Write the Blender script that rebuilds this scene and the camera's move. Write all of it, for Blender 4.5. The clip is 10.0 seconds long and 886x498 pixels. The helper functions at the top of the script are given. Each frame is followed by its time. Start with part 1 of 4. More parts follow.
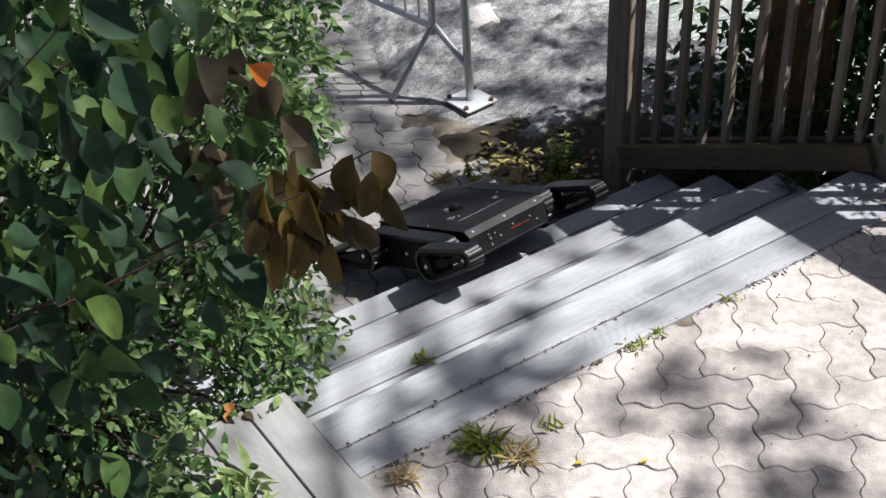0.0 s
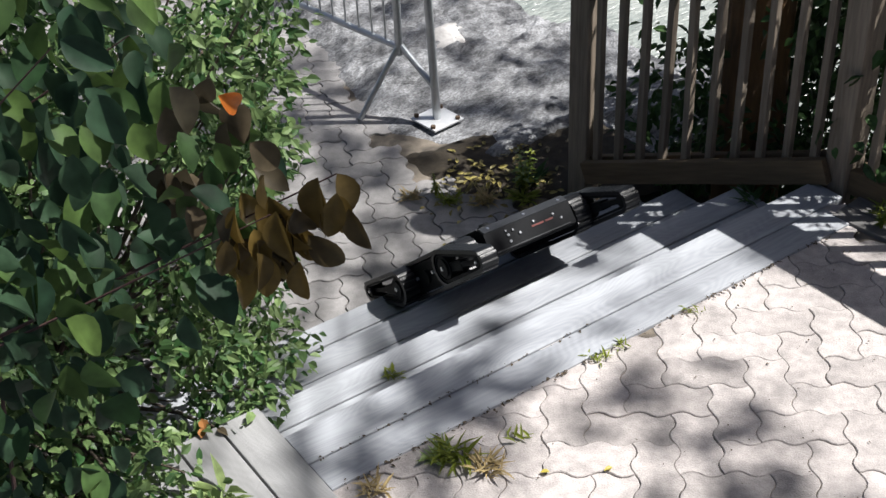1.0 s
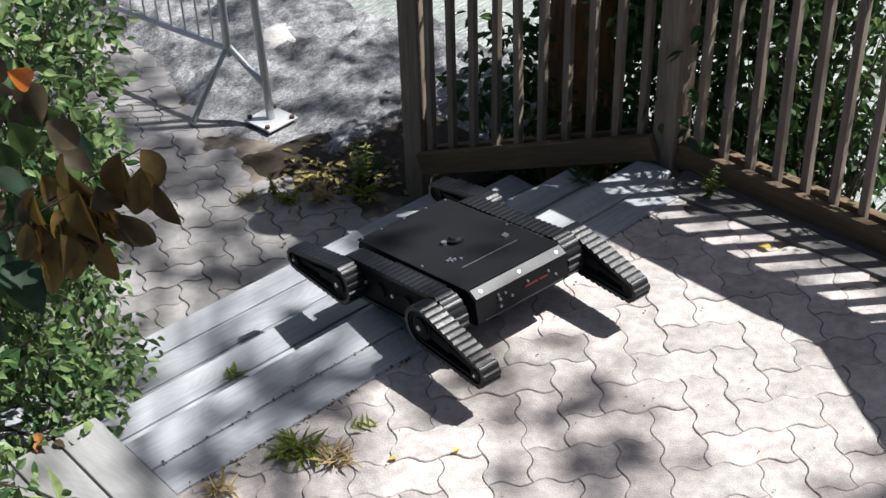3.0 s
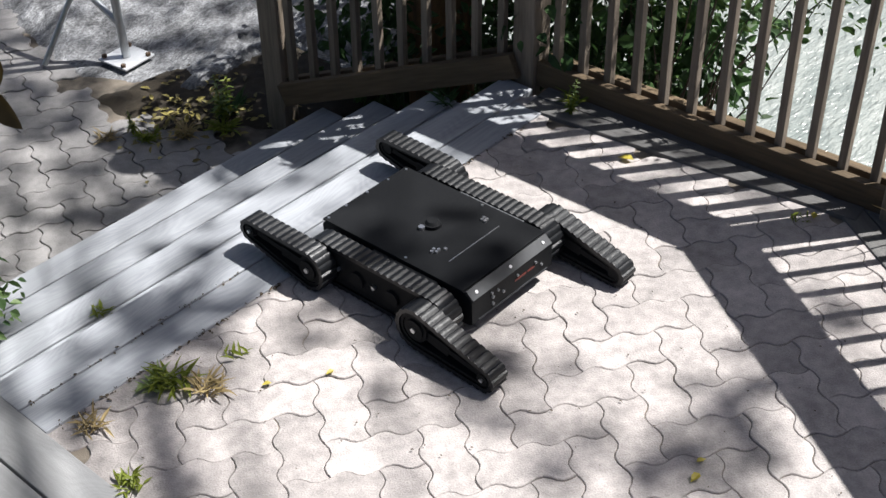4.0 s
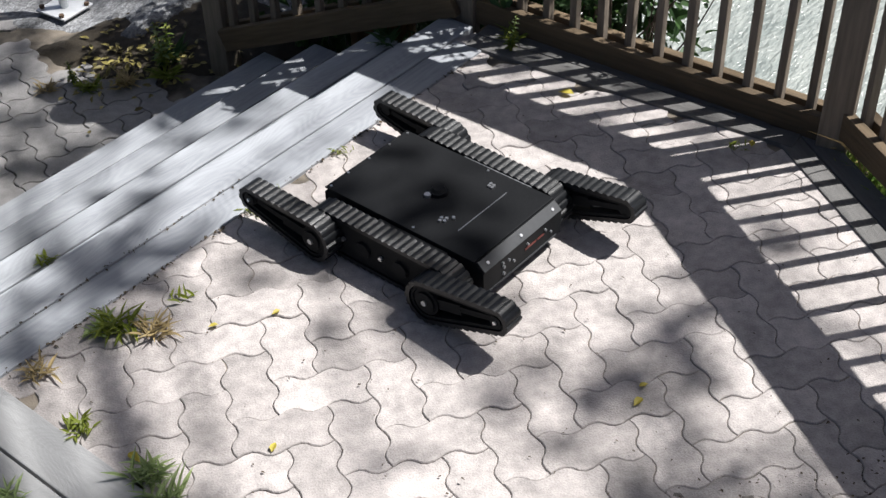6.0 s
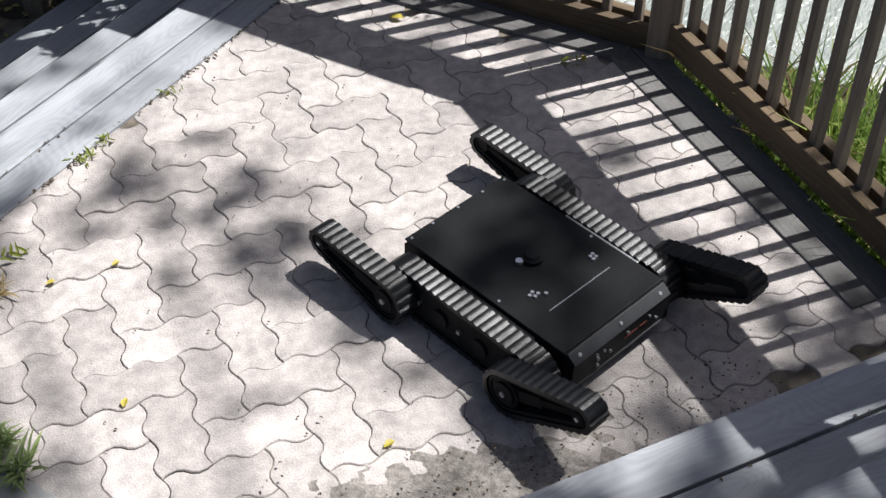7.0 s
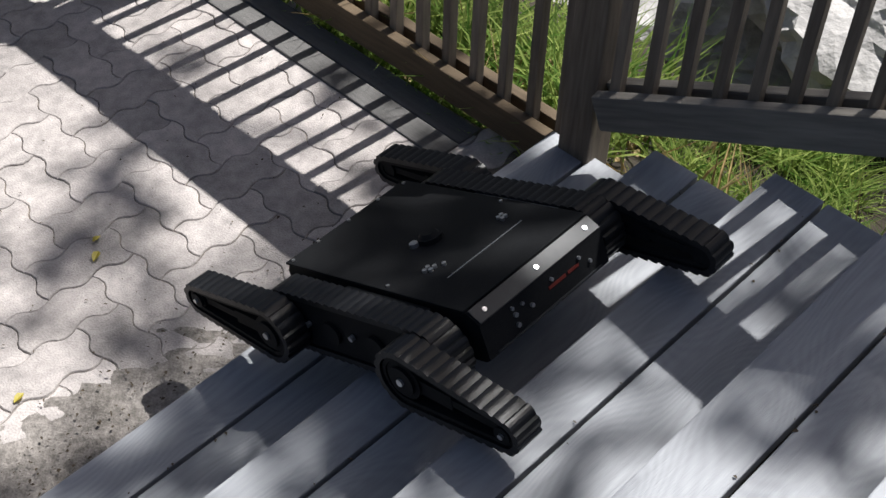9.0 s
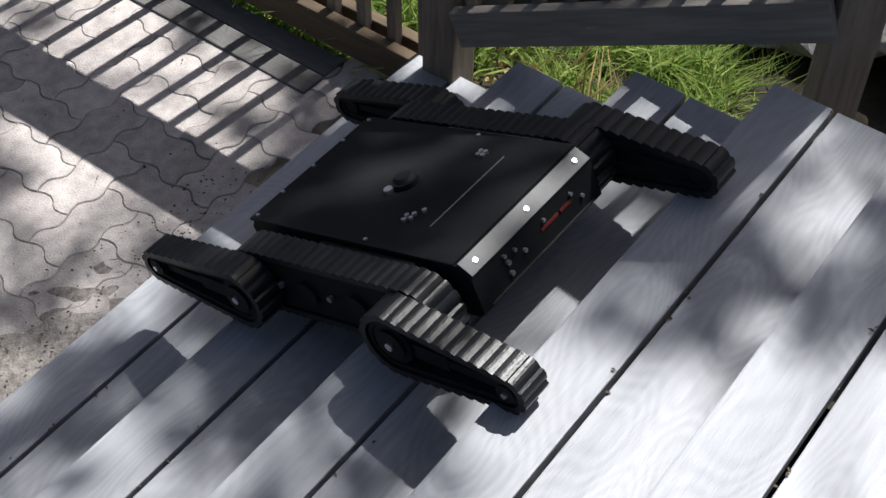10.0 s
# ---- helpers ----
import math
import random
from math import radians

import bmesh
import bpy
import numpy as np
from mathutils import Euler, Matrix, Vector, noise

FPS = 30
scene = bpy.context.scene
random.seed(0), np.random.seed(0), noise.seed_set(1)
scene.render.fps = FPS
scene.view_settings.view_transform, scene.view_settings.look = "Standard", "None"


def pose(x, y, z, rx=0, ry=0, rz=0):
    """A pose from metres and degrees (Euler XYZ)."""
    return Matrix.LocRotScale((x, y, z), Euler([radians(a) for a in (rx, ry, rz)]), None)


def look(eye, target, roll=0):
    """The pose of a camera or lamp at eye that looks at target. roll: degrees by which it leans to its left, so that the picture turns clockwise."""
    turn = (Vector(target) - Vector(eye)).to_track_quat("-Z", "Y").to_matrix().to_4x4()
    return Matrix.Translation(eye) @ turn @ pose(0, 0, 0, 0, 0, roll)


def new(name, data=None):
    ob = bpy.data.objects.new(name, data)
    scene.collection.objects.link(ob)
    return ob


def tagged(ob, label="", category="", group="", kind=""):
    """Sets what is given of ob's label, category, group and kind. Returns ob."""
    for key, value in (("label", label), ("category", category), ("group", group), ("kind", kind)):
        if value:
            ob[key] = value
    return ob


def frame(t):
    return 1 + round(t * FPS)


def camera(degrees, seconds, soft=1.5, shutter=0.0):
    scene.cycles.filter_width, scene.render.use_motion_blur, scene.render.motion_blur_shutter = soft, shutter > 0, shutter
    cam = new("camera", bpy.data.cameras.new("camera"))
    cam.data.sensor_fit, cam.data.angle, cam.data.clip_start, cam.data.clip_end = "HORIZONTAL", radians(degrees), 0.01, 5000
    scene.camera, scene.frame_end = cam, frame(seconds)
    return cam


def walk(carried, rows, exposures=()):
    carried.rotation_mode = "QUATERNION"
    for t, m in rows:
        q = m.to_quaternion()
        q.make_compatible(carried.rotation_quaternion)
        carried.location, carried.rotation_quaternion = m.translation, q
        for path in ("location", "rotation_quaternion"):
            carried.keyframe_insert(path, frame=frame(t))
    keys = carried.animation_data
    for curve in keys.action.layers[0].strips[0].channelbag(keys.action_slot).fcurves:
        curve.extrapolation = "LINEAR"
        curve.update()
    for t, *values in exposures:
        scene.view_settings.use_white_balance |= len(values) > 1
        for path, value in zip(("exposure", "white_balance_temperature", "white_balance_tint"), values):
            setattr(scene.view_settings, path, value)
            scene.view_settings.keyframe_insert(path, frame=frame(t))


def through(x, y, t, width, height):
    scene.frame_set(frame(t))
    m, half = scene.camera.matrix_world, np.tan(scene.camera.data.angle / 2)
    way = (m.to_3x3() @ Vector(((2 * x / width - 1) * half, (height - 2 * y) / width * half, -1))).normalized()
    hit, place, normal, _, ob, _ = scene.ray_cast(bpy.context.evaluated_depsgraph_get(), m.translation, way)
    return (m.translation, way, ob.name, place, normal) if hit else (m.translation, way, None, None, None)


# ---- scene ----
cam = camera(37.0, 10.0)
walk(cam, [
    (0.0, look((-1.217, -2.757, 2.768), (0.074, -0.688, 1.020), -2.92)),
    (0.5, look((-1.230, -2.789, 2.786), (0.092, -0.731, 1.050), -3.07)),
    (1.0, look((-1.252, -2.842, 2.832), (0.104, -0.792, 1.112), -2.86)),
    (1.5, look((-1.217, -2.802, 2.779), (0.195, -0.777, 1.074), -2.56)),
    (2.0, look((-1.206, -2.819, 2.771), (0.270, -0.840, 1.068), -2.27)),
    (2.2, look((-1.212, -2.828, 2.772), (-0.210, -1.518, 1.640), -2.10)),
    (3.3, look((-1.218, -2.896, 2.760), (-0.109, -1.697, 1.606), -1.80)),
    (3.5, look((-1.218, -2.895, 2.761), (0.474, -1.135, 1.019), -1.59)),
    (4.0, look((-1.225, -2.929, 2.687), (0.542, -1.328, 0.866), -0.93)),
    (4.5, look((-1.212, -2.917, 2.674), (0.541, -1.426, 0.750), -1.36)),
    (5.0, look((-1.250, -2.946, 2.679), (0.496, -1.475, 0.732), -1.05)),
    (5.2, look((-1.275, -2.946, 2.690), (-0.104, -1.975, 1.400), -0.70)),
    (6.3, look((-1.224, -3.003, 2.669), (-0.034, -2.016, 1.401), -1.60)),
    (6.5, look((-1.230, -2.999, 2.685), (0.591, -1.591, 0.761), -1.26)),
    (7.0, look((-1.198, -2.958, 2.673), (0.686, -1.837, 0.625), 0.56)),
    (7.5, look((-1.181, -3.024, 2.703), (0.759, -2.214, 0.563), 1.38)),
    (8.0, look((-1.222, -3.044, 2.707), (0.787, -2.458, 0.557), 1.92)),
    (8.5, look((-1.229, -3.043, 2.676), (0.799, -2.609, 0.509), 2.27)),
    (9.0, look((-1.237, -3.089, 2.662), (0.817, -2.768, 0.499), 2.29)),
    (9.5, look((-1.234, -3.117, 2.659), (0.767, -2.945, 0.431), 1.71)),
    (10.0, look((-1.245, -3.177, 2.592), (0.754, -3.073, 0.357), 0.90)),
], exposures=[(0.0, 0.55, 6550, 10), (3.5, 0.62, 6450, 10), (5.0, 0.45, 6450, 10), (7.0, 0.45, 6450, 10), (8.5, 0.35, 6500, 10), (10.0, 0.5, 6450, 10)])

# ---- light ----
SUN_AZ, SUN_EL = radians(-37), radians(60)
TO_SUN = Vector((math.cos(SUN_EL) * math.cos(SUN_AZ), math.cos(SUN_EL) * math.sin(SUN_AZ), math.sin(SUN_EL)))
world = bpy.data.worlds.new("sky")
scene.world = world
world.use_nodes = True
_sky = world.node_tree.nodes.new("ShaderNodeTexSky")
_sky.sky_type, _sky.sun_disc = "NISHITA", False
_sky.air_density, _sky.dust_density, _sky.ozone_density = 0.7, 3.0, 0.6
_sky.sun_elevation, _sky.sun_rotation = SUN_EL, radians(90) - SUN_AZ
world.node_tree.links.new(_sky.outputs[0], world.node_tree.nodes["Background"].inputs[0])
world.node_tree.nodes["Background"].inputs[1].default_value = 0.062
_sun = new("sun", bpy.data.lights.new("sun", "SUN"))
_sun.data.energy, _sun.data.angle, _sun.data.color = 5.8, radians(0.55), (1.0, 0.985, 0.96)
_sun.matrix_world = look(TO_SUN * 30, (0, 0, 0))


# ---- materials ----
def mat(name, base, dark, scale=30, rough=0.8, bump=0.3, stretch=(1, 1, 1), metal=0.0, big=3.0, per_piece=0.0, spread=0.5, fine=200, spec=0.5, depth=0.004, figure=0.0, speck=0.0):
    """A two-scale noise material: base and dark are mixed by grain, large stains and, if asked, piece by piece.
    figure: share of curved growth rings in the grain; speck: strength of fine grit."""
    m = bpy.data.materials.new(name)
    m.use_nodes = True
    nt, N = m.node_tree, m.node_tree.nodes
    p = N["Principled BSDF"]
    p.inputs["Roughness"].default_value, p.inputs["Metallic"].default_value = rough, metal
    p.inputs["Specular IOR Level"].default_value = spec
    co = N.new("ShaderNodeTexCoord")
    mp = N.new("ShaderNodeMapping")
    mp.inputs["Scale"].default_value = stretch
    nt.links.new(co.outputs["Object"], mp.inputs[0])
    info = N.new("ShaderNodeObjectInfo")
    add = N.new("ShaderNodeVectorMath")
    add.operation = "ADD"
    sc = N.new("ShaderNodeVectorMath")
    sc.operation = "SCALE"
    sc.inputs[3].default_value = 37.0
    com = N.new("ShaderNodeCombineXYZ")
    nt.links.new(info.outputs["Random"], com.inputs[0])
    nt.links.new(info.outputs["Random"], com.inputs[1])
    nt.links.new(com.outputs[0], sc.inputs[0])
    nt.links.new(mp.outputs[0], add.inputs[0])
    nt.links.new(sc.outputs[0], add.inputs[1])
    def nz(s, d):
        n = N.new("ShaderNodeTexNoise")
        n.inputs["Scale"].default_value, n.inputs["Detail"].default_value = s, d
        nt.links.new(add.outputs[0], n.inputs["Vector"])
        return n
    g, b, f = nz(scale, 5), nz(big, 3), nz(fine, 2)
    grain = g.outputs[0]
    if figure:
        mp2, add2, ring = N.new("ShaderNodeMapping"), N.new("ShaderNodeVectorMath"), N.new("ShaderNodeTexNoise")
        mp2.inputs["Scale"].default_value, add2.operation = (0.75, 2.4, 1.0), "ADD"
        ring.inputs["Scale"].default_value, ring.inputs["Detail"].default_value = 2.6, 0.8
        nt.links.new(co.outputs["Object"], mp2.inputs[0])
        nt.links.new(mp2.outputs[0], add2.inputs[0])
        nt.links.new(sc.outputs[0], add2.inputs[1])
        nt.links.new(add2.outputs[0], ring.inputs["Vector"])
        many, wave, part_a, part_b = (N.new("ShaderNodeMath") for _ in range(4))
        many.operation, wave.operation, part_a.operation, part_b.operation = "MULTIPLY", "SINE", "MULTIPLY_ADD", "MULTIPLY_ADD"
        many.inputs[1].default_value = 170.0
        nt.links.new(ring.outputs[0], many.inputs[0])
        nt.links.new(many.outputs[0], wave.inputs[0])
        part_a.inputs[1].default_value, part_a.inputs[2].default_value = 0.085 * figure, 0.5 * figure
        nt.links.new(wave.outputs[0], part_a.inputs[0])
        part_b.inputs[1].default_value = 1 - figure
        nt.links.new(grain, part_b.inputs[0])
        nt.links.new(part_a.outputs[0], part_b.inputs[2])
        grain = part_b.outputs[0]
    mx = N.new("ShaderNodeMath")
    mx.operation = "MULTIPLY_ADD"
    mx.inputs[1].default_value = 0.5
    nt.links.new(grain, mx.inputs[0])
    half = N.new("ShaderNodeMath")
    half.operation = "MULTIPLY"
    half.inputs[1].default_value = 0.5
    nt.links.new(b.outputs[0], half.inputs[0])
    nt.links.new(half.outputs[0], mx.inputs[2])
    rp = N.new("ShaderNodeValToRGB")
    rp.color_ramp.elements[0].position, rp.color_ramp.elements[1].position = 0.5 - spread / 2.5, 0.5 + spread / 2.5
    rp.color_ramp.elements[0].color, rp.color_ramp.elements[1].color = (*dark, 1), (*base, 1)
    nt.links.new(mx.outputs[0], rp.inputs[0])
    out = rp.outputs[0]
    if per_piece:
        hs = N.new("ShaderNodeHueSaturation")
        ma = N.new("ShaderNodeMapRange")
        ma.inputs["To Min"].default_value, ma.inputs["To Max"].default_value = 1 - per_piece, 1 + per_piece
        nt.links.new(info.outputs["Random"], ma.inputs[0])
        nt.links.new(ma.outputs[0], hs.inputs["Value"])
        nt.links.new(out, hs.inputs["Color"])
        out = hs.outputs[0]
    if speck:
        hs, ma = N.new("ShaderNodeHueSaturation"), N.new("ShaderNodeMapRange")
        ma.inputs["From Min"].default_value, ma.inputs["From Max"].default_value = 0.32, 0.68
        ma.inputs["To Min"].default_value, ma.inputs["To Max"].default_value = 1 - speck, 1 + speck
        nt.links.new(f.outputs[0], ma.inputs[0])
        nt.links.new(ma.outputs[0], hs.inputs["Value"])
        nt.links.new(out, hs.inputs["Color"])
        out = hs.outputs[0]
    nt.links.new(out, p.inputs["Base Color"])
    if bump:
        bp = N.new("ShaderNodeBump")
        bp.inputs["Strength"].default_value, bp.inputs["Distance"].default_value = bump, depth
        ad = N.new("ShaderNodeMath")
        ad.operation = "ADD"
        nt.links.new(grain, ad.inputs[0])
        nt.links.new(f.outputs[0], ad.inputs[1])
        nt.links.new(ad.outputs[0], bp.inputs["Height"])
        nt.links.new(bp.outputs[0], p.inputs["Normal"])
    return m


def leaf_mat(name, a, b, through=0.35, rough=0.45):
    """Leaves: colour varies leaf by leaf; some light passes through."""
    m = bpy.data.materials.new(name)
    m.use_nodes = True
    nt, N = m.node_tree, m.node_tree.nodes
    p = N["Principled BSDF"]
    geo = N.new("ShaderNodeNewGeometry")
    rp = N.new("ShaderNodeValToRGB")
    rp.color_ramp.elements[0].color, rp.color_ramp.elements[1].color = (*a, 1), (*b, 1)
    nt.links.new(geo.outputs["Random Per Island"], rp.inputs[0])
    co, mot, hs, ma = N.new("ShaderNodeTexCoord"), N.new("ShaderNodeTexNoise"), N.new("ShaderNodeHueSaturation"), N.new("ShaderNodeMapRange")
    mot.inputs["Scale"].default_value, mot.inputs["Detail"].default_value = 38.0, 4.0
    ma.inputs["From Min"].default_value, ma.inputs["From Max"].default_value = 0.3, 0.7
    ma.inputs["To Min"].default_value, ma.inputs["To Max"].default_value = 0.62, 1.3
    nt.links.new(co.outputs["Object"], mot.inputs["Vector"])
    nt.links.new(mot.outputs[0], ma.inputs[0])
    nt.links.new(ma.outputs[0], hs.inputs["Value"])
    nt.links.new(rp.outputs[0], hs.inputs["Color"])
    nt.links.new(hs.outputs[0], p.inputs["Base Color"])
    p.inputs["Roughness"].default_value, p.inputs["Specular IOR Level"].default_value = rough, 0.25
    tr = N.new("ShaderNodeBsdfTranslucent")
    nt.links.new(rp.outputs[0], tr.inputs[0])
    mx = N.new("ShaderNodeMixShader")
    mx.inputs[0].default_value = through
    nt.links.new(p.outputs[0], mx.inputs[1])
    nt.links.new(tr.outputs[0], mx.inputs[2])
    nt.links.new(mx.outputs[0], N["Material Output"].inputs[0])
    return m


M_PAVER = mat("concrete_paver", (0.50, 0.455, 0.435), (0.255, 0.235, 0.225), 26, 0.92, 0.7, big=5, per_piece=0.13, spread=0.42, fine=170, speck=0.10, depth=0.004)
# Same pavers as M_PAVER, darkened in colour for the shade on the lower path.
M_PAVER_LOW = mat("shaded_paver", (0.33, 0.315, 0.31), (0.19, 0.185, 0.18), 24, 0.92, 0.7, big=4, per_piece=0.14, fine=170, speck=0.12)
M_JOINT = mat("joint_sand", (0.23, 0.195, 0.155), (0.06, 0.052, 0.043), 12, 0.95, 0.6, spread=0.3)
M_DIRT = mat("dirt", (0.34, 0.31, 0.285), (0.10, 0.09, 0.08), 42, 0.95, 0.9, big=5, spread=0.4, fine=150, speck=0.2)
M_PLANK = mat("grey_painted_plank", (0.39, 0.405, 0.43), (0.21, 0.22, 0.24), 24, 0.62, 0.5, stretch=(0.22, 3, 1), big=2.5, per_piece=0.08, spread=0.36, fine=130, figure=0.55, depth=0.003)
M_DECK = mat("bare_grey_plank", (0.31, 0.31, 0.31), (0.17, 0.17, 0.17), 22, 0.75, 0.4, stretch=(0.25, 3, 1), big=2.5, per_piece=0.12, figure=0.5)
M_FENCE = mat("weathered_fence_wood", (0.28, 0.23, 0.18), (0.11, 0.086, 0.063), 26, 0.8, 0.4, stretch=(3, 3, 0.25), big=3, per_piece=0.16)
# About half the tone of M_DECK, for the edging boards.
M_EDGE = mat("dark_bare_board", (0.17, 0.165, 0.16), (0.075, 0.072, 0.07), 22, 0.8, 0.5, stretch=(0.25, 3, 1), big=2.5, per_piece=0.12, figure=0.4)
M_RAIL = mat("weathered_rail_wood", (0.15, 0.105, 0.060), (0.055, 0.038, 0.021), 26, 0.8, 0.4, stretch=(0.25, 3, 3), big=3, per_piece=0.1)
M_RAIL_GREY = mat("greyed_rail_wood", (0.27, 0.25, 0.22), (0.115, 0.103, 0.09), 26, 0.8, 0.4, stretch=(0.25, 3, 3), big=3, per_piece=0.1)
M_ROCK = mat("grey_rock", (0.30, 0.305, 0.315), (0.085, 0.086, 0.09), 17, 0.95, 1.0, stretch=(1.0, 1.7, 1), big=5, spread=0.30, fine=60, depth=0.012, speck=0.35)
M_BOULDER = mat("pale_boulder", (0.58, 0.56, 0.54), (0.26, 0.25, 0.245), 9, 0.95, 1.0, big=3, spread=0.34, fine=30, depth=0.008)
M_STEEL = mat("galvanised_steel", (0.55, 0.57, 0.59), (0.38, 0.40, 0.42), 40, 0.38, 0.1, metal=0.9)
M_PLATE = mat("zinc_plate", (0.72, 0.73, 0.74), (0.55, 0.56, 0.57), 40, 0.45, 0.1, metal=0.35)
M_RUST = mat("rusty_bolt", (0.16, 0.10, 0.06), (0.06, 0.045, 0.035), 80, 0.8, 0.3, metal=0.4)
M_WATER = mat("pale_river_water", (0.33, 0.35, 0.325), (0.20, 0.225, 0.21), 9, 0.22, 0.9, stretch=(0.7, 1.6, 1), big=1.5, spread=0.35, fine=22, depth=0.03)
M_EARTH = mat("soil_and_litter", (0.048, 0.037, 0.023), (0.014, 0.011, 0.007), 25, 0.95, 0.9, big=5)
M_BLACK = mat("black_powder_coat", (0.0165, 0.0172, 0.0185), (0.010, 0.0105, 0.0115), 120, 0.5, 0.08, fine=500, spec=0.07)
M_BAR = mat("satin_dark_metal", (0.032, 0.034, 0.038), (0.020, 0.022, 0.025), 80, 0.5, 0.05, metal=0.1)
M_RUBBER = mat("black_rubber", (0.014, 0.015, 0.017), (0.006, 0.0066, 0.0078), 60, 0.36, 0.2, spec=0.34)
M_SCREW = mat("bright_screw", (0.75, 0.76, 0.78), (0.6, 0.6, 0.62), 60, 0.3, 0.0, metal=0.9)
M_SOCKET = mat("dull_nickel", (0.30, 0.31, 0.33), (0.20, 0.21, 0.22), 60, 0.5, 0.0, metal=0.6)
M_RED = mat("red_print", (0.13, 0.016, 0.010), (0.07, 0.009, 0.007), 60, 0.5, 0.0)
M_BARK = mat("bark", (0.16, 0.12, 0.09), (0.06, 0.045, 0.035), 18, 0.95, 1.0, stretch=(3, 3, 0.6))
M_CROWN = leaf_mat("tree_leaf", (0.05, 0.10, 0.03), (0.09, 0.15, 0.04))
M_SHRUB = leaf_mat("shrub_leaf", (0.022, 0.060, 0.022), (0.11, 0.18, 0.045), 0.32, 0.6)
M_SHRUB_BROWN = leaf_mat("browned_leaf", (0.035, 0.028, 0.018), (0.19, 0.125, 0.03), 0.35)
# Blue-green leaf, dark enough to stand for shade inside the shrub too.
M_SHRUB_DARK = leaf_mat("blue_green_and_shade_leaf", (0.016, 0.042, 0.024), (0.055, 0.105, 0.055), 0.28, 0.55)
M_SHRUB_DUSKY = leaf_mat("dusky_leaf", (0.05, 0.045, 0.03), (0.13, 0.10, 0.06), 0.3)
M_TWIG = mat("young_twig", (0.10, 0.05, 0.045), (0.05, 0.03, 0.025), 60, 0.7, 0.3)
M_ORANGE = leaf_mat("orange_leaf", (0.55, 0.12, 0.02), (0.65, 0.2, 0.03), 0.35)
M_RUSSET = leaf_mat("russet_leaf", (0.22, 0.09, 0.03), (0.36, 0.17, 0.06), 0.25)
M_HEDGE = leaf_mat("variegated_leaf", (0.028, 0.082, 0.025), (0.20, 0.285, 0.11), 0.3)
M_DARKLEAF = leaf_mat("dark_leaf", (0.025, 0.055, 0.02), (0.06, 0.12, 0.035), 0.3)
M_GRASS = leaf_mat("grass_blade", (0.10, 0.21, 0.04), (0.46, 0.54, 0.17), 0.5)
M_STRAW = leaf_mat("dry_stalk", (0.30, 0.22, 0.10), (0.45, 0.36, 0.19), 0.2)
M_WEED = leaf_mat("weed_leaf", (0.09, 0.16, 0.03), (0.30, 0.32, 0.05), 0.4)
M_SPRIG = leaf_mat("sprig_leaf", (0.20, 0.28, 0.10), (0.36, 0.44, 0.20), 0.4)
M_LITTER = leaf_mat("litter_leaf", (0.10, 0.08, 0.035), (0.40, 0.34, 0.11), 0.2)
M_YELLOW = leaf_mat("yellow_leaf", (0.45, 0.36, 0.05), (0.55, 0.47, 0.09), 0.3)


# ---- mesh helpers ----
def mesh_of(bm, name, *mats):
    me = bpy.data.meshes.new(name)
    bm.to_mesh(me)
    bm.free()
    for m in mats:
        me.materials.append(m)
    return me


def part(name, bm, material, parent=None, label="", m=None):
    ob = new(name, mesh_of(bm, name, material))
    if parent:
        ob.parent = parent
    if m is not None:
        ob.matrix_basis = m
    return tagged(ob, label)


def box(bm, x0, x1, y0, y1, z0, z1, m=None, bevel=0.0):
    made = bmesh.ops.create_cube(bm, size=1)["verts"]
    for v in made:
        v.co = Vector(((x0 + x1) / 2 + v.co.x * (x1 - x0), (y0 + y1) / 2 + v.co.y * (y1 - y0), (z0 + z1) / 2 + v.co.z * (z1 - z0)))
        if m is not None:
            v.co = m @ v.co
    if bevel:
        edges = {e for v in made for e in v.link_edges}
        bmesh.ops.bevel(bm, geom=list(edges), offset=bevel, segments=2, affect="EDGES", profile=0.6)
    return bm


def cyl(bm, r, depth, m=None, seg=20, r2=None):
    made = bmesh.ops.create_cone(bm, cap_ends=True, segments=seg, radius1=r, radius2=r if r2 is None else r2, depth=depth)["verts"]
    if m is not None:
        bmesh.ops.transform(bm, matrix=m, verts=made)
    return bm


def tube(bm, a, b, r, seg=10, r2=None):
    a, b = Vector(a), Vector(b)
    q = (b - a).to_track_quat("Z", "Y").to_matrix().to_4x4()
    return cyl(bm, r, (b - a).length, Matrix.Translation((a + b) / 2) @ q, seg, r2)


def prism(bm, pts, z0, z1):
    lo = [bm.verts.new((x, y, z0)) for x, y in pts]
    hi = [bm.verts.new((x, y, z1)) for x, y in pts]
    n = len(pts)
    bm.faces.new(hi)
    bm.faces.new(lo[::-1])
    for i in range(n):
        bm.faces.new((lo[i], lo[(i + 1) % n], hi[(i + 1) % n], hi[i]))
    bmesh.ops.recalc_face_normals(bm, faces=bm.faces)
    return bm


def smooth(ob):
    for p in ob.data.polygons:
        p.use_smooth = True
    return ob


def empty(name, m=None, label="", category="", group="", kind=""):
    ob = new(name)
    ob.empty_display_size = 0.05
    if m is not None:
        ob.matrix_basis = m
    return tagged(ob, label, category, group, kind)


def along(a, b, z=None):
    """The pose whose x axis runs from a to b, z up as near as can be."""
    a, b = Vector(a), Vector(b)
    x = (b - a).normalized()
    y = Vector((0, 0, 1)).cross(x).normalized()
    w = x.cross(y)
    return Matrix((( x.x, y.x, w.x, a.x), (x.y, y.y, w.y, a.y), (x.z, y.z, w.z, a.z), (0, 0, 0, 1)))


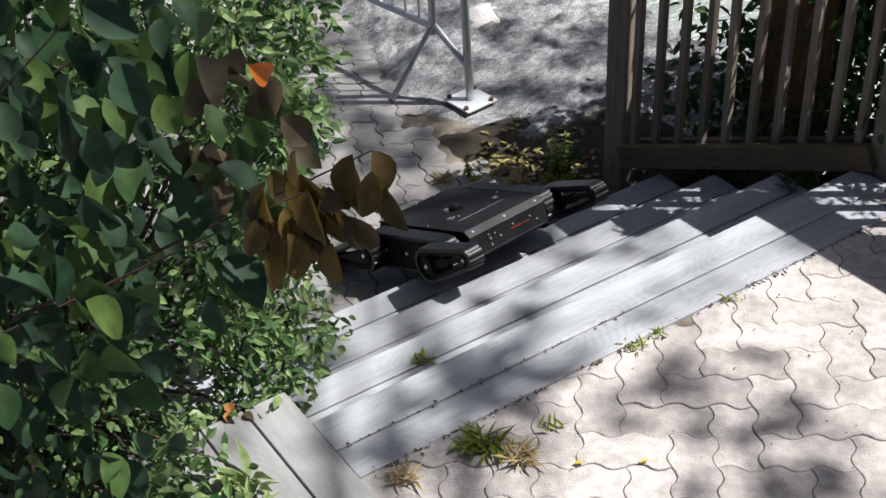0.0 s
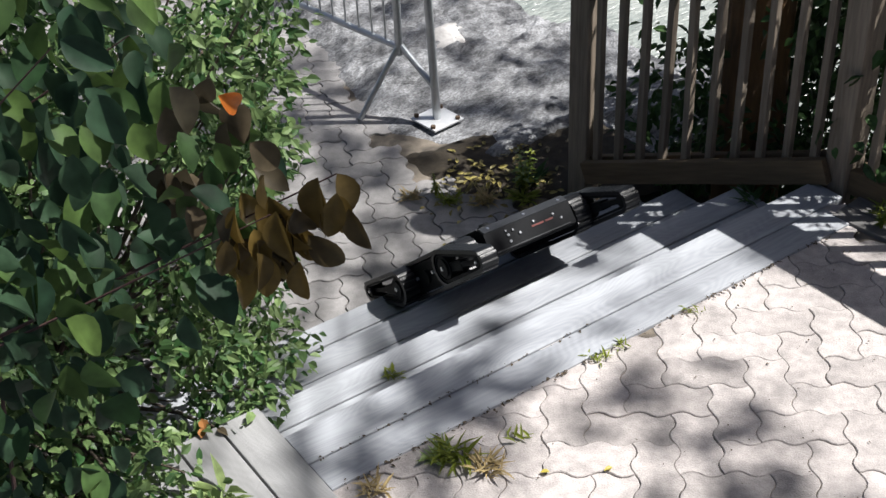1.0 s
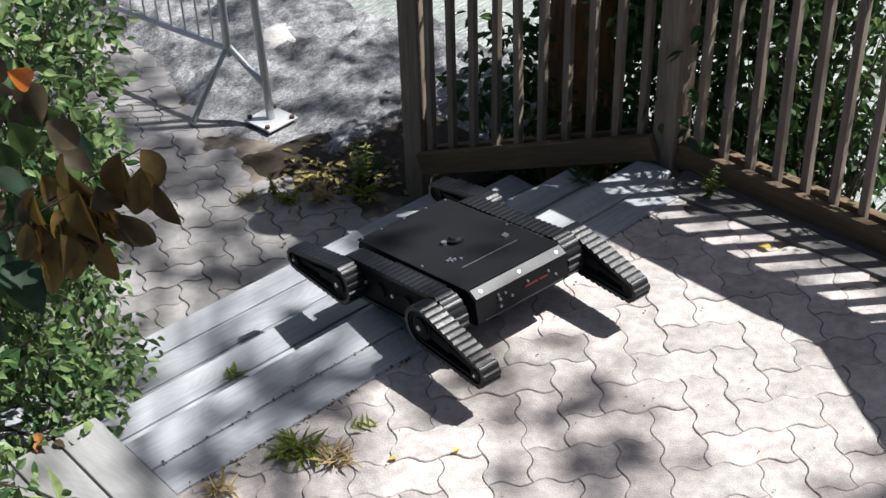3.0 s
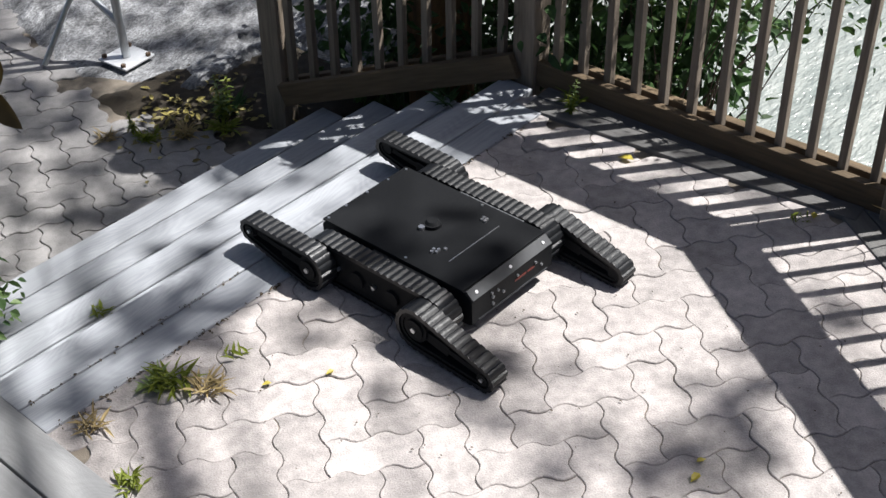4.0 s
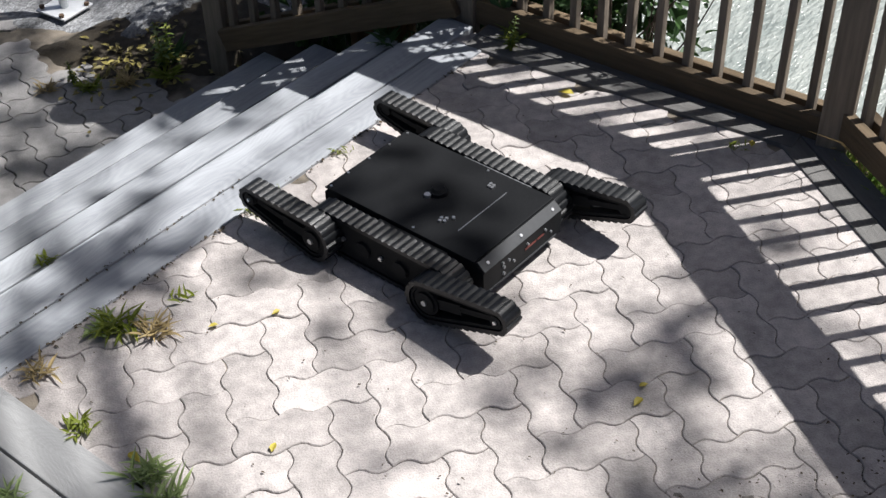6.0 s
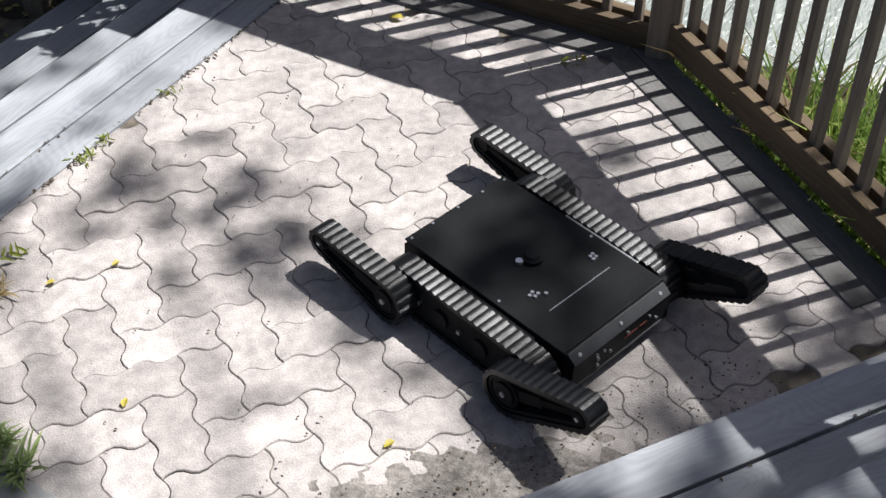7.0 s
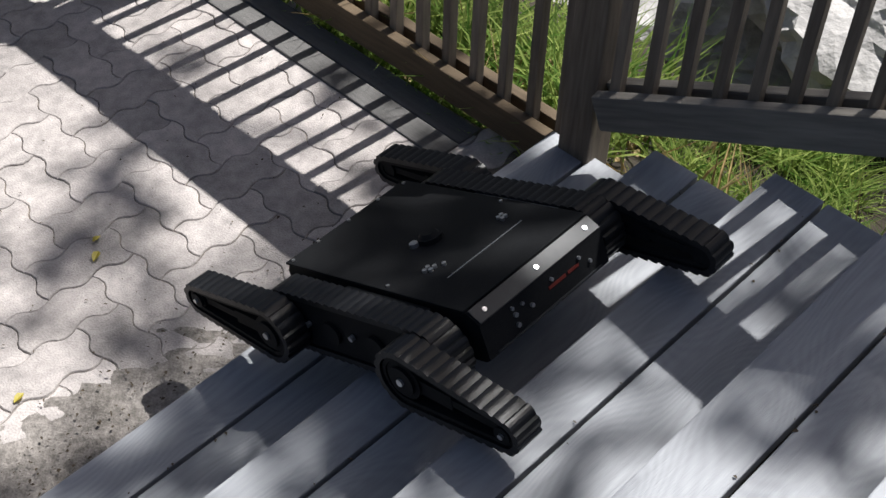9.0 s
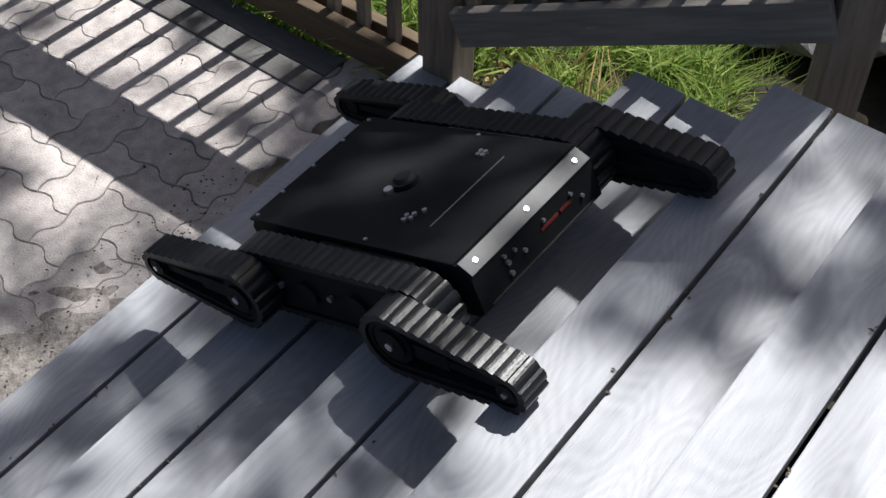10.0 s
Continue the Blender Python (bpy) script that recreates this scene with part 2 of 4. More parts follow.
# ---- plan ----
S1_RUN, S1_RISE = 0.314, 0.15            # lower flight
S2_RUN, S2_RISE, S2_OFF = 0.353, 0.1706, 1.553     # upper flight
S2_TH = radians(-33.28)
S2_D = Vector((math.cos(S2_TH), math.sin(S2_TH), 0))      # along the upper treads
S2_N = Vector((math.sin(S2_TH), -math.cos(S2_TH), 0))     # up the upper flight
LOW = -0.62


def s2(u, n, z):
    """A place by the upper flight: u along the treads, n up the flight."""
    p = S2_D * u + S2_N * n
    return Vector((p.x, p.y, z))


# ---- ground, water ----
bm = bmesh.new()
N_G = 60
rows_g = []
for iy in range(N_G + 1):
    row = []
    for ix in range(N_G + 1):
        fx, fy = ix / N_G * 2 - 1, iy / N_G * 2 - 1
        x, y = 1.0 + 400 * fx * abs(fx) ** 2.2, 0.5 + 400 * fy * abs(fy) ** 2.2
        z = LOW - 0.05 + 0.03 * noise.noise((x * 1.3, y * 1.3, 0.3))
        d = x - 3.1 - 0.08 * max(0, y)          # the bank falls to the river
        if d > 0:
            z -= min(1.6, d * 1.2)
        row.append(bm.verts.new((x, y, z)))
    rows_g.append(row)
for iy in range(N_G):
    for ix in range(N_G):
        bm.faces.new((rows_g[iy][ix], rows_g[iy][ix + 1], rows_g[iy + 1][ix + 1], rows_g[iy + 1][ix]))
tagged(smooth(part("ground", bm, M_EARTH)), "dark soil with leaf litter under the shrubs", "ground", kind="structure")
bm = bmesh.new()
prism(bm, [(3.9, -60), (120, -60), (120, 90), (5.5, 90), (3.9, 3)], LOW - 1.2, LOW - 1.0)
tagged(part("water", bm, M_WATER), "pale sunlit river water behind the fence", "river", kind="structure")


# ---- pavers ----
U = 0.132        # half a paver's length


def wave_edge(x0, y0, x1, y1):
    """The toothed joint along one unit edge of the grid, always read in the positive direction."""
    a = 0.0125
    fwd = (x1 - x0) + (y1 - y0) > 0
    pts = []
    for t, o in ((0.0, 0.0), (0.15, -0.75 * a), (0.31, -a), (0.44, -0.5 * a), (0.56, 0.5 * a), (0.69, a), (0.85, 0.75 * a)):
        if not fwd:
            if t == 0.0:
                pts.append((x0, y0))
            continue
        if x0 == x1:
            pts.append((x0 + o, y0 + (y1 - y0) * t))
        else:
            pts.append((x0 + (x1 - x0) * t, y0 - o))
    if not fwd:
        for t, o in ((0.85, 0.75 * a), (0.69, a), (0.56, 0.5 * a), (0.44, -0.5 * a), (0.31, -a), (0.15, -0.75 * a)):
            if x0 == x1:
                pts.append((x0 + o, y1 + (y0 - y1) * t))
            else:
                pts.append((x1 + (x0 - x1) * t, y0 - o))
    return pts


def paver_mesh(w, h, name, material, gap=0.0010):
    """A zigzag paver that covers w by h grid cells, with a chamfered rim."""
    out = []
    corners = [(i, 0) for i in range(w)] + [(w, j) for j in range(h)] + [(i, h) for i in range(w, 0, -1)] + [(0, j) for j in range(h, 0, -1)]
    for k, (cx, cy) in enumerate(corners):
        nx, ny = corners[(k + 1) % len(corners)]
        out += wave_edge(cx * U, cy * U, nx * U, ny * U)
    c = Vector((w * U / 2, h * U / 2))
    def ring(bm, d, z):
        vs = []
        n = len(out)
        for k in range(n):
            p, q, r = Vector(out[k - 1]), Vector(out[k]), Vector(out[(k + 1) % n])
            t = (r - p).normalized()
            nrm = Vector((-t.y, t.x))
            o = q + nrm * d - c
            vs.append(bm.verts.new((o.x, o.y, z)))
        return vs
    bm = bmesh.new()
    a, b, e = ring(bm, gap, -0.06), ring(bm, gap, -0.003), ring(bm, gap + 0.0024, 0.0)
    n = len(out)
    for lo, hi in ((a, b), (b, e)):
        for k in range(n):
            bm.faces.new((lo[k], lo[(k + 1) % n], hi[(k + 1) % n], hi[k]))
    bm.faces.new(e)
    return mesh_of(bm, name, material)


def inside(p, poly):
    ok = False
    for k in range(len(poly)):
        (x0, y0), (x1, y1) = poly[k - 1], poly[k]
        if (y0 > p[1]) != (y1 > p[1]) and p[0] < (x1 - x0) * (p[1] - y0) / (y1 - y0) + x0:
            ok = not ok
    return ok


def pave(parent, poly, z, turn, material, origin, limit=300, wobble=0.0025, seed=1, gap=0.001):
    """Herringbone paving inside poly; pieces past the limit are joined into one."""
    rng = random.Random(seed)
    flat, tall = paver_mesh(2, 1, "paver", material, gap), paver_mesh(1, 2, "paver", material, gap)
    rot = Matrix.Rotation(turn, 4, "Z")
    made = []
    for i in range(-90, 90):
        for j in range(-90, 90):
            k = (i - j) % 4
            if k == 0:
                me, c = flat, ((i + 1) * U, (j + 0.5) * U)
            elif k == 2:
                me, c = tall, ((i + 0.5) * U, j * U)
            else:
                continue
            p = rot @ Vector((c[0], c[1], 0)) + Vector((origin[0], origin[1], 0))
            if inside(p, poly):
                made.append((me, p))
    made.sort(key=lambda q: (q[1] - Vector((1.2, -0.8, 0))).length)
    for me, p in made[:limit]:
        ob = new("paver", me)
        ob.parent = parent
        ob.matrix_basis = Matrix.Translation((p.x, p.y, z + rng.uniform(-wobble, wobble))) @ Matrix.Rotation(turn + rng.uniform(-0.008, 0.008), 4, "Z") @ Euler((rng.uniform(-0.006, 0.006), rng.uniform(-0.006, 0.006), 0)).to_matrix().to_4x4()
    if len(made) > limit:
        bm = bmesh.new()
        vs, fs = [], []
        for me, p in made[limit:]:
            m = Matrix.Translation((p.x, p.y, z + rng.uniform(-wobble, wobble))) @ Matrix.Rotation(turn, 4, "Z")
            o = len(vs)
            vs += [m @ v.co for v in me.vertices]
            fs += [[o + q for q in f.vertices] for f in me.polygons]
        bm.free()
        me = bpy.data.meshes.new("paver_field")
        me.from_pydata(vs, [], fs)
        me.materials.append(material)
        ob = new("paver_field", me)
        ob.parent = parent
        tagged(ob, kind="stuff")


def sheet(name, pts, z0, z1, material, label, category):
    bm = bmesh.new()
    prism(bm, pts, z0, z1)
    return tagged(part(name, bm, material), label, category, kind="structure")


EDGE0, EDGE1, EDGE2 = (2.250, -0.280), (2.388, -1.485), (1.640, -2.600)
_e = s2(-0.6, S2_OFF, 0)
landing_poly = [(-0.07, -0.2), (2.33, -0.2), (2.47, -1.51), (1.75, -2.82), (_e.x, _e.y - 0.25), (-0.7, -1.95), (-0.09, -1.28)]
landing = sheet("landing", [(-0.1, -0.2), (2.50, -0.2), (2.52, -1.55), (1.75, -2.85), (_e.x, _e.y - 0.3), (-0.6, -1.9), (-0.6, -1.3), (-0.1, -1.3)], -0.66, -0.009, M_JOINT, "landing bedded in dark joint sand between two flights", "landing")


def dirt_drift():
    """Sandy dirt that has washed over the pavers at the foot of the upper flight."""
    bm = bmesh.new()
    grid = []
    for j in range(41):
        row = []
        for i in range(121):
            u, n = 0.1 + 2.9 * i / 120, 0.75 + 0.86 * j / 40
            p = s2(u, n, 0)
            k = max(0.0, (n - 0.98 - 0.14 * noise.noise((p.x * 4, p.y * 4, 2)) - 0.13 * max(0, u - 1.7)) / 0.62) * (1.0 if u < 1.7 else max(0.0, 1 - (u - 1.7) / 1.3))
            z = -0.016 + 0.026 * min(1, k) + 0.006 * noise.noise((p.x * 25, p.y * 25, 7)) * min(1, k * 3)
            row.append(bm.verts.new((p.x, p.y, z)))
        grid.append(row)
    for j in range(40):
        for i in range(120):
            bm.faces.new((grid[j][i], grid[j + 1][i], grid[j + 1][i + 1], grid[j][i + 1]))
    bmesh.ops.recalc_face_normals(bm, faces=bm.faces)
    return tagged(smooth(part("dirt_drift", bm, M_DIRT)), "sandy dirt washed over the paving by the stairs", "dirt", kind="structure")


dirt_drift()


# ---- planks and flights ----
def plank(parent, m, length, width, thick, material, name="plank", rng=random.Random(3)):
    """A board from x 0 to length and y 0 to width, its top at z 0."""
    bm = bmesh.new()
    box(bm, 0, length, 0, width, -thick, 0, bevel=0.004)
    ob = part(name, bm, material, parent)
    ob.matrix_basis = m @ pose(0, 0, rng.uniform(-0.0015, 0.0015), rng.uniform(-0.25, 0.25), 0, 0)
    return ob


def lower_flight():
    st = empty("lower_stairs", None, "grey painted timber stairs of two planks a tread", "stairs", kind="structure")
    ends = [2.39, 2.31, 2.27, 2.25]
    for k in range(4):
        z, y = -k * S1_RISE, k * S1_RUN
        x0 = 0.0 if k == 0 else -0.25
        w = 0.148 if k == 0 else 0.130
        plank(st, pose(x0, y - w, z + 0.006), ends[k] - x0, w, 0.04, M_PLANK)
        w2 = 0.286 - w - 0.008 if k == 0 else 0.19
        plank(st, pose(x0, y - w - 0.008 - w2, z + 0.006), (2.27 if k == 0 else ends[k]) - x0, w2, 0.04, M_PLANK)
        bm = bmesh.new()
        box(bm, x0 + 0.01, ends[k] - 0.03, y - 0.05, y - 0.03, z - S1_RISE - 0.02, z - 0.034)
        part("riser", bm, M_PLANK, st)
    for x in (0.05, 1.1, 2.15):
        bm = bmesh.new()
        prism(bm, [(0.0, -0.04), (-0.26, -0.04), (-0.26, LOW - 0.1), (0.9, LOW - 0.1), (0.9, -3 * S1_RISE - 0.04), (2 * S1_RUN, -3 * S1_RISE - 0.04), (2 * S1_RUN, -2 * S1_RISE - 0.04), (S1_RUN, -2 * S1_RISE - 0.04), (S1_RUN, -S1_RISE - 0.04), (0.0, -S1_RISE - 0.04)], -0.02, 0.02)
        part("stringer", bm, M_DECK, st, m=Matrix.Translation((x, -0.06, 0)) @ Matrix(((0, 0, 1, 0), (1, 0, 0, 0), (0, 1, 0, 0), (0, 0, 0, 1))))
    return st


def upper_flight():
    st = empty("upper_stairs", None, "grey painted timber stairs climbing from the paved landing", "stairs", kind="structure")
    right = [3.00, 2.976, 2.948, 2.914, 2.90, 2.90, 2.90]
    for k in range(7):
        z, n = (k + 1) * S2_RISE, S2_OFF + k * S2_RUN
        m = Matrix.Translation(s2(-0.9, n + 0.140, z)) @ Matrix.Rotation(S2_TH, 4, "Z")
        L = right[k] + 0.9
        plank(st, m, L, 0.140, 0.04, M_PLANK)
        m = Matrix.Translation(s2(-0.9, n + 0.3455, z)) @ Matrix.Rotation(S2_TH, 4, "Z")
        plank(st, m, L - 0.004, 0.1945, 0.04, M_PLANK)
        bm = bmesh.new()
        box(bm, 0.02, L - 0.02, -0.02, 0.0, -S2_RISE, -0.042)
        part("riser", bm, M_PLANK, st, m=Matrix.Translation(s2(-0.9, n + 0.05, z)) @ Matrix.Rotation(S2_TH, 4, "Z"))
    for u in (-0.7, 0.9, 2.85):
        bm = bmesh.new()
        pts = []
        for k in range(7):
            pts += [(k * S2_RUN + 0.055, k * S2_RISE - 0.0), (k * S2_RUN + 0.055, (k + 1) * S2_RISE - 0.042)]
        prism(bm, pts + [(7 * S2_RUN, 7 * S2_RISE - 0.042), (7 * S2_RUN, -0.1), (0.06, -0.1)], -0.02, 0.02)
        x, y, o = S2_N, Vector((0, 0, 1)), s2(u, S2_OFF, 0)
        w = x.cross(y)
        part("stringer", bm, M_DECK, st, m=Matrix(((x.x, y.x, w.x, o.x), (x.y, y.y, w.y, o.y), (x.z, y.z, w.z, o.z), (0, 0, 0, 1))))
    return st


lower_stairs = lower_flight()
upper_stairs = upper_flight()

boardwalk = empty("boardwalk", None, "bare grey boards edging the paving beside the stairs", "boardwalk", kind="structure")
for x in (-0.142, -0.290, -0.438, -0.586):
    plank(boardwalk, pose(x + 0.1395, -1.25, 0.010, 0, 0, 90), 1.42, 0.1405, 0.04, M_DECK)
bm = bmesh.new()
box(bm, -0.58, -0.01, -1.24, 0.14, -0.62, -0.04)
part("joist", bm, M_DECK, boardwalk)

edging = empty("deck_edging", None, "two dark grey boards edging the paving along the fence", "edging", kind="structure")
for a, b, w0 in ((EDGE0, EDGE1, 0), (EDGE1, EDGE2, 0)):
    d = (Vector(b) - Vector(a)).normalized()
    nrm = Vector((-d.y, d.x))
    for k in range(2):
        pa, pb = Vector(a) + nrm * (0.094 * (k + 1) + 0.012), Vector(b) + nrm * (0.094 * (k + 1) + 0.012)
        ext = 0.05 * (k + 1)
        m = along((pb.x, pb.y, 0.008), (pa.x, pa.y, 0.008))
        L = (pb - pa).length
        if a == EDGE0:
            plank(edging, m @ pose(-ext, 0, 0), L + ext + 0.07, 0.089, 0.04, M_EDGE)
        else:
            plank(edging, m @ pose(0.0, 0, -0.004), L + ext, 0.089, 0.04, M_EDGE)


# ---- fences ----
POST = 0.105


def fence(a, b, za, zb, count, label, height=0.98, cap=0.125, wood=M_RAIL):
    """Balusters held between an inner and an outer rail, below and above; za and zb: the lower rail's top."""
    f = empty("fence", None, label, "fence", "fence sections round the landing")
    A, B = Vector((*a, za)), Vector((*b, zb))
    m = along(A, B)
    L = (B - A).length
    for dz, tall in ((0.0, 0.105), (height - 0.06, 0.09)):
        for y in (0.0, 0.075):
            bm = bmesh.new()
            box(bm, 0.0, L, -0.019, 0.019, -tall, 0, bevel=0.004)
            part("rail", bm, wood, f, m=Matrix.Translation((0, 0, dz)) @ m @ pose(0, y, 0))
    bm = bmesh.new()
    box(bm, -0.03, L + 0.03, -0.05, cap, 0.002, 0.040, bevel=0.005)
    part("cap_rail", bm, wood, f, m=Matrix.Translation((0, 0, height - 0.06)) @ m)
    side = m.to_3x3() @ Vector((0, 1, 0))
    bm = bmesh.new()
    box(bm, -0.015, 0.015, -0.0175, 0.0175, -0.10, height - 0.065, bevel=0.003)
    me = mesh_of(bm, "baluster", M_FENCE)
    rng = random.Random(count)
    for k in range(count):
        s = (k + 0.5) / count
        p = A.lerp(B, s) + side * 0.0375
        ob = new("baluster", me)
        ob.parent = f
        ob.matrix_basis = Matrix.Translation(p) @ pose(0, 0, 0, rng.uniform(-0.5, 0.5), rng.uniform(-0.5, 0.5), math.degrees(math.atan2((B - A).y, (B - A).x)))
    return f


def fence_post(x, y, z0, z1, turn, label):
    bm = bmesh.new()
    box(bm, -POST / 2, POST / 2, -POST / 2, POST / 2, z0, z1, bevel=0.006)
    box(bm, -POST / 2 - 0.012, POST / 2 + 0.012, -POST / 2 - 0.012, POST / 2 + 0.012, z1, z1 + 0.03, bevel=0.006)
    ob = part("fence_post", bm, M_FENCE, None, m=pose(x, y, 0, 0, 0, turn))
    return tagged(ob, label, "post", "fence posts round the landing")


P0, P1, P2, P3 = (2.235, 1.20), (2.465, -0.075), (2.535, -1.625), (1.605, -3.035)
P4 = (1.14, -3.955)


def between(a, b, ga, gb):
    d = (Vector(b) - Vector(a)).normalized()
    p, q = Vector(a) + d * ga, Vector(b) - d * gb
    return (p.x, p.y), (q.x, q.y)


a, b = between(P1, P0, 0.05, 0.05)
fence(a, b, 0.13, -0.36, 10, "brown wooden stair fence sloping down with square balusters")
a, b = between((P2[0] + 0.06, P2[1]), (P1[0] + 0.06, P1[1]), 0.05, 0.05)
fence(a, b, 0.10, 0.10, 12, "brown wooden fence with square balusters above the river", 1.06, cap=0.165)
a, b = between((P3[0] + 0.062, P3[1] - 0.041), (P2[0] + 0.062, P2[1] - 0.041), 0.05, 0.05)
fence(a, b, 0.145, 0.155, 14, "brown wooden fence with square balusters beside long grass", 1.06, cap=0.165)
a, b = between(P4, P3, 0.05, 0.05)
fence(a, b, 0.85, 0.44, 10, "greyed wooden stair fence sloping up with square balusters", wood=M_RAIL_GREY)
fence_post(*P0, LOW - 0.1, 0.75, 10, "dark weathered square post at the foot of the stairs")
fence_post(*P1, -0.3, 1.2, 0, "weathered square corner post between two fence sections")
fence_post(*P2, -0.3, 1.2, 15, "weathered square post where the fence bends")
fence_post(*P3, -0.3, 1.5, -33, "dark square post at the start of the upper stairs")
fence_post(*P4, -0.2, 2.0, 2, "dark square post half way up the upper stairs")


# ---- lower ground ----
low_poly = [(-0.9, 0.72), (2.05, 0.72), (1.95, 1.45), (1.75, 2.0), (1.95, 2.6), (2.1, 3.3), (2.4, 4.6), (3.2, 7.2), (0.2, 7.2), (-0.9, 3.5)]
lower_path = sheet("lower_pavement", [(-1.2, 0.5), (2.4, 0.5), (2.4, 5), (3.6, 7.5), (-0.5, 7.5), (-1.5, 3.5)], LOW - 0.2, LOW - 0.016, M_JOINT, "lower path bedded in dark sand", "pavement")


def rock_slab():
    """The weathered bedrock beside the lower path."""
    bm = bmesh.new()
    nx, ny = 200, 260
    grid = []
    for j in range(ny + 1):
        row = []
        for i in range(nx + 1):
            x, y = 1.7 + 3.0 * i / nx, 1.35 + 4.6 * j / ny
            edge = min(1.0, max(0.0, (x - 1.74 - 0.26 * math.exp(-((y - 1.88) / 0.17) ** 2) - 0.10 * math.sin(y * 2.3) - 0.13 * max(0, y - 2.4) - 0.25 * noise.noise((0, y * 1.7, 4))) / 0.30))
            edge *= min(1.0, max(0.0, (y - 1.70 + 0.25 * (x - 2.1) - 0.14 * noise.noise((x * 3, 0, 1))) / 0.16))
            q = Vector((x + 0.5 * y, y - 0.4 * x, 0))
            ridge = 1 - abs(noise.noise((q.x * 2.2, q.y * 4.5, 3)))
            h = 0.45 * noise.noise((x * 1.4, y * 1.4, 0)) + 0.55 * ridge ** 3 + 0.30 * abs(noise.noise((q.x * 7, q.y * 12, 5))) + 0.16 * noise.noise((x * 22, y * 22, 8)) + 0.30 * abs(noise.noise((q.x * 11, q.y * 26, 2)))
            far = math.hypot(x - 2.12, y - 2.25)
            flat = min(1.0, max(0.0, (far - 0.13) / 0.4))
            z = LOW - 0.06 + edge * (0.05 + flat * (0.065 * h + 0.03 * (y - 1.4)))
            brink = x - 3.36 + 0.24 * (y - 2.6) - 0.22 * noise.noise((x * 2.5, y * 2.5, 9))
            z -= 1.6 * max(0.0, brink)
            row.append(bm.verts.new((x, y, z)) if brink < 0.6 else None)
        grid.append(row)
    for j in range(ny):
        for i in range(nx):
            quad = (grid[j][i], grid[j][i + 1], grid[j + 1][i + 1], grid[j + 1][i])
            if None not in quad:
                bm.faces.new(quad)
    ob = part("rock_slab", bm, M_ROCK)
    return tagged(smooth(ob), "rough pale grey weathered rock beside the lower path", "rock", kind="structure")


rock_slab()


def soil_patch():
    """Dark soil with litter between the rock's foot, the path and the stairs."""
    bm = bmesh.new()
    rng = random.Random(58)
    grid = []
    for j in range(46):
        row = []
        for i in range(46):
            x, y = 1.66 + 1.1 * i / 45, 1.05 + 1.15 * j / 45
            inner = min(x - 1.74, (x - 1.74) * 0.8 + (y - 1.60) * 0.9 + 0.0, 2.10 - y, y - 1.0)
            k = max(0.0, min(1.0, (inner + 0.07 * noise.noise((x * 6, y * 6, 3))) / 0.12))
            row.append(bm.verts.new((x, y, LOW - 0.03 + 0.042 * k + 0.012 * k * noise.noise((x * 30, y * 30, 1)))))
        grid.append(row)
    for j in range(45):
        for i in range(45):
            bm.faces.new((grid[j][i], grid[j][i + 1], grid[j + 1][i + 1], grid[j + 1][i]))
    return tagged(smooth(part("soil_patch", bm, M_EARTH)), "dark damp soil at the foot of the rock", "soil", kind="structure")


soil_patch()


def boulder(x, y, z, r, seed, label):
    bm = bmesh.new()
    bmesh.ops.create_icosphere(bm, subdivisions=5 if r > 0.3 else 3, radius=1)
    for v in bm.verts:
        q = v.co + Vector((seed * 3.1, 0, 0))
        d = 1 + 0.32 * noise.noise(q * 1.3) + 0.14 * abs(noise.noise(q * 3.2)) + 0.06 * noise.noise(q * 8) + 0.025 * noise.noise(q * 20)
        v.co = Vector((v.co.x * d * r * 1.3, v.co.y * d * r * 1.1, v.co.z * d * r * 0.5))
    return tagged(part("boulder", bm, M_BOULDER, None, m=pose(x, y, z, 0, 0, seed * 40)), label, "rock", "boulders on the bank")


for k, (x, y, z, r) in enumerate([(3.85, -4.55, -0.60, 0.85), (4.3, -3.2, -1.25, 0.65), (2.95, -5.3, -0.5, 0.6), (4.1, -2.5, -1.25, 0.6), (3.5, -2.2, -1.05, 0.4), (2.66, 2.95, LOW + 0.02, 0.14)]):
    boulder(x, y, z, r, k + 1, "pale grey boulder on the river bank" if k < 5 else "small pale boulder lying on the rock")


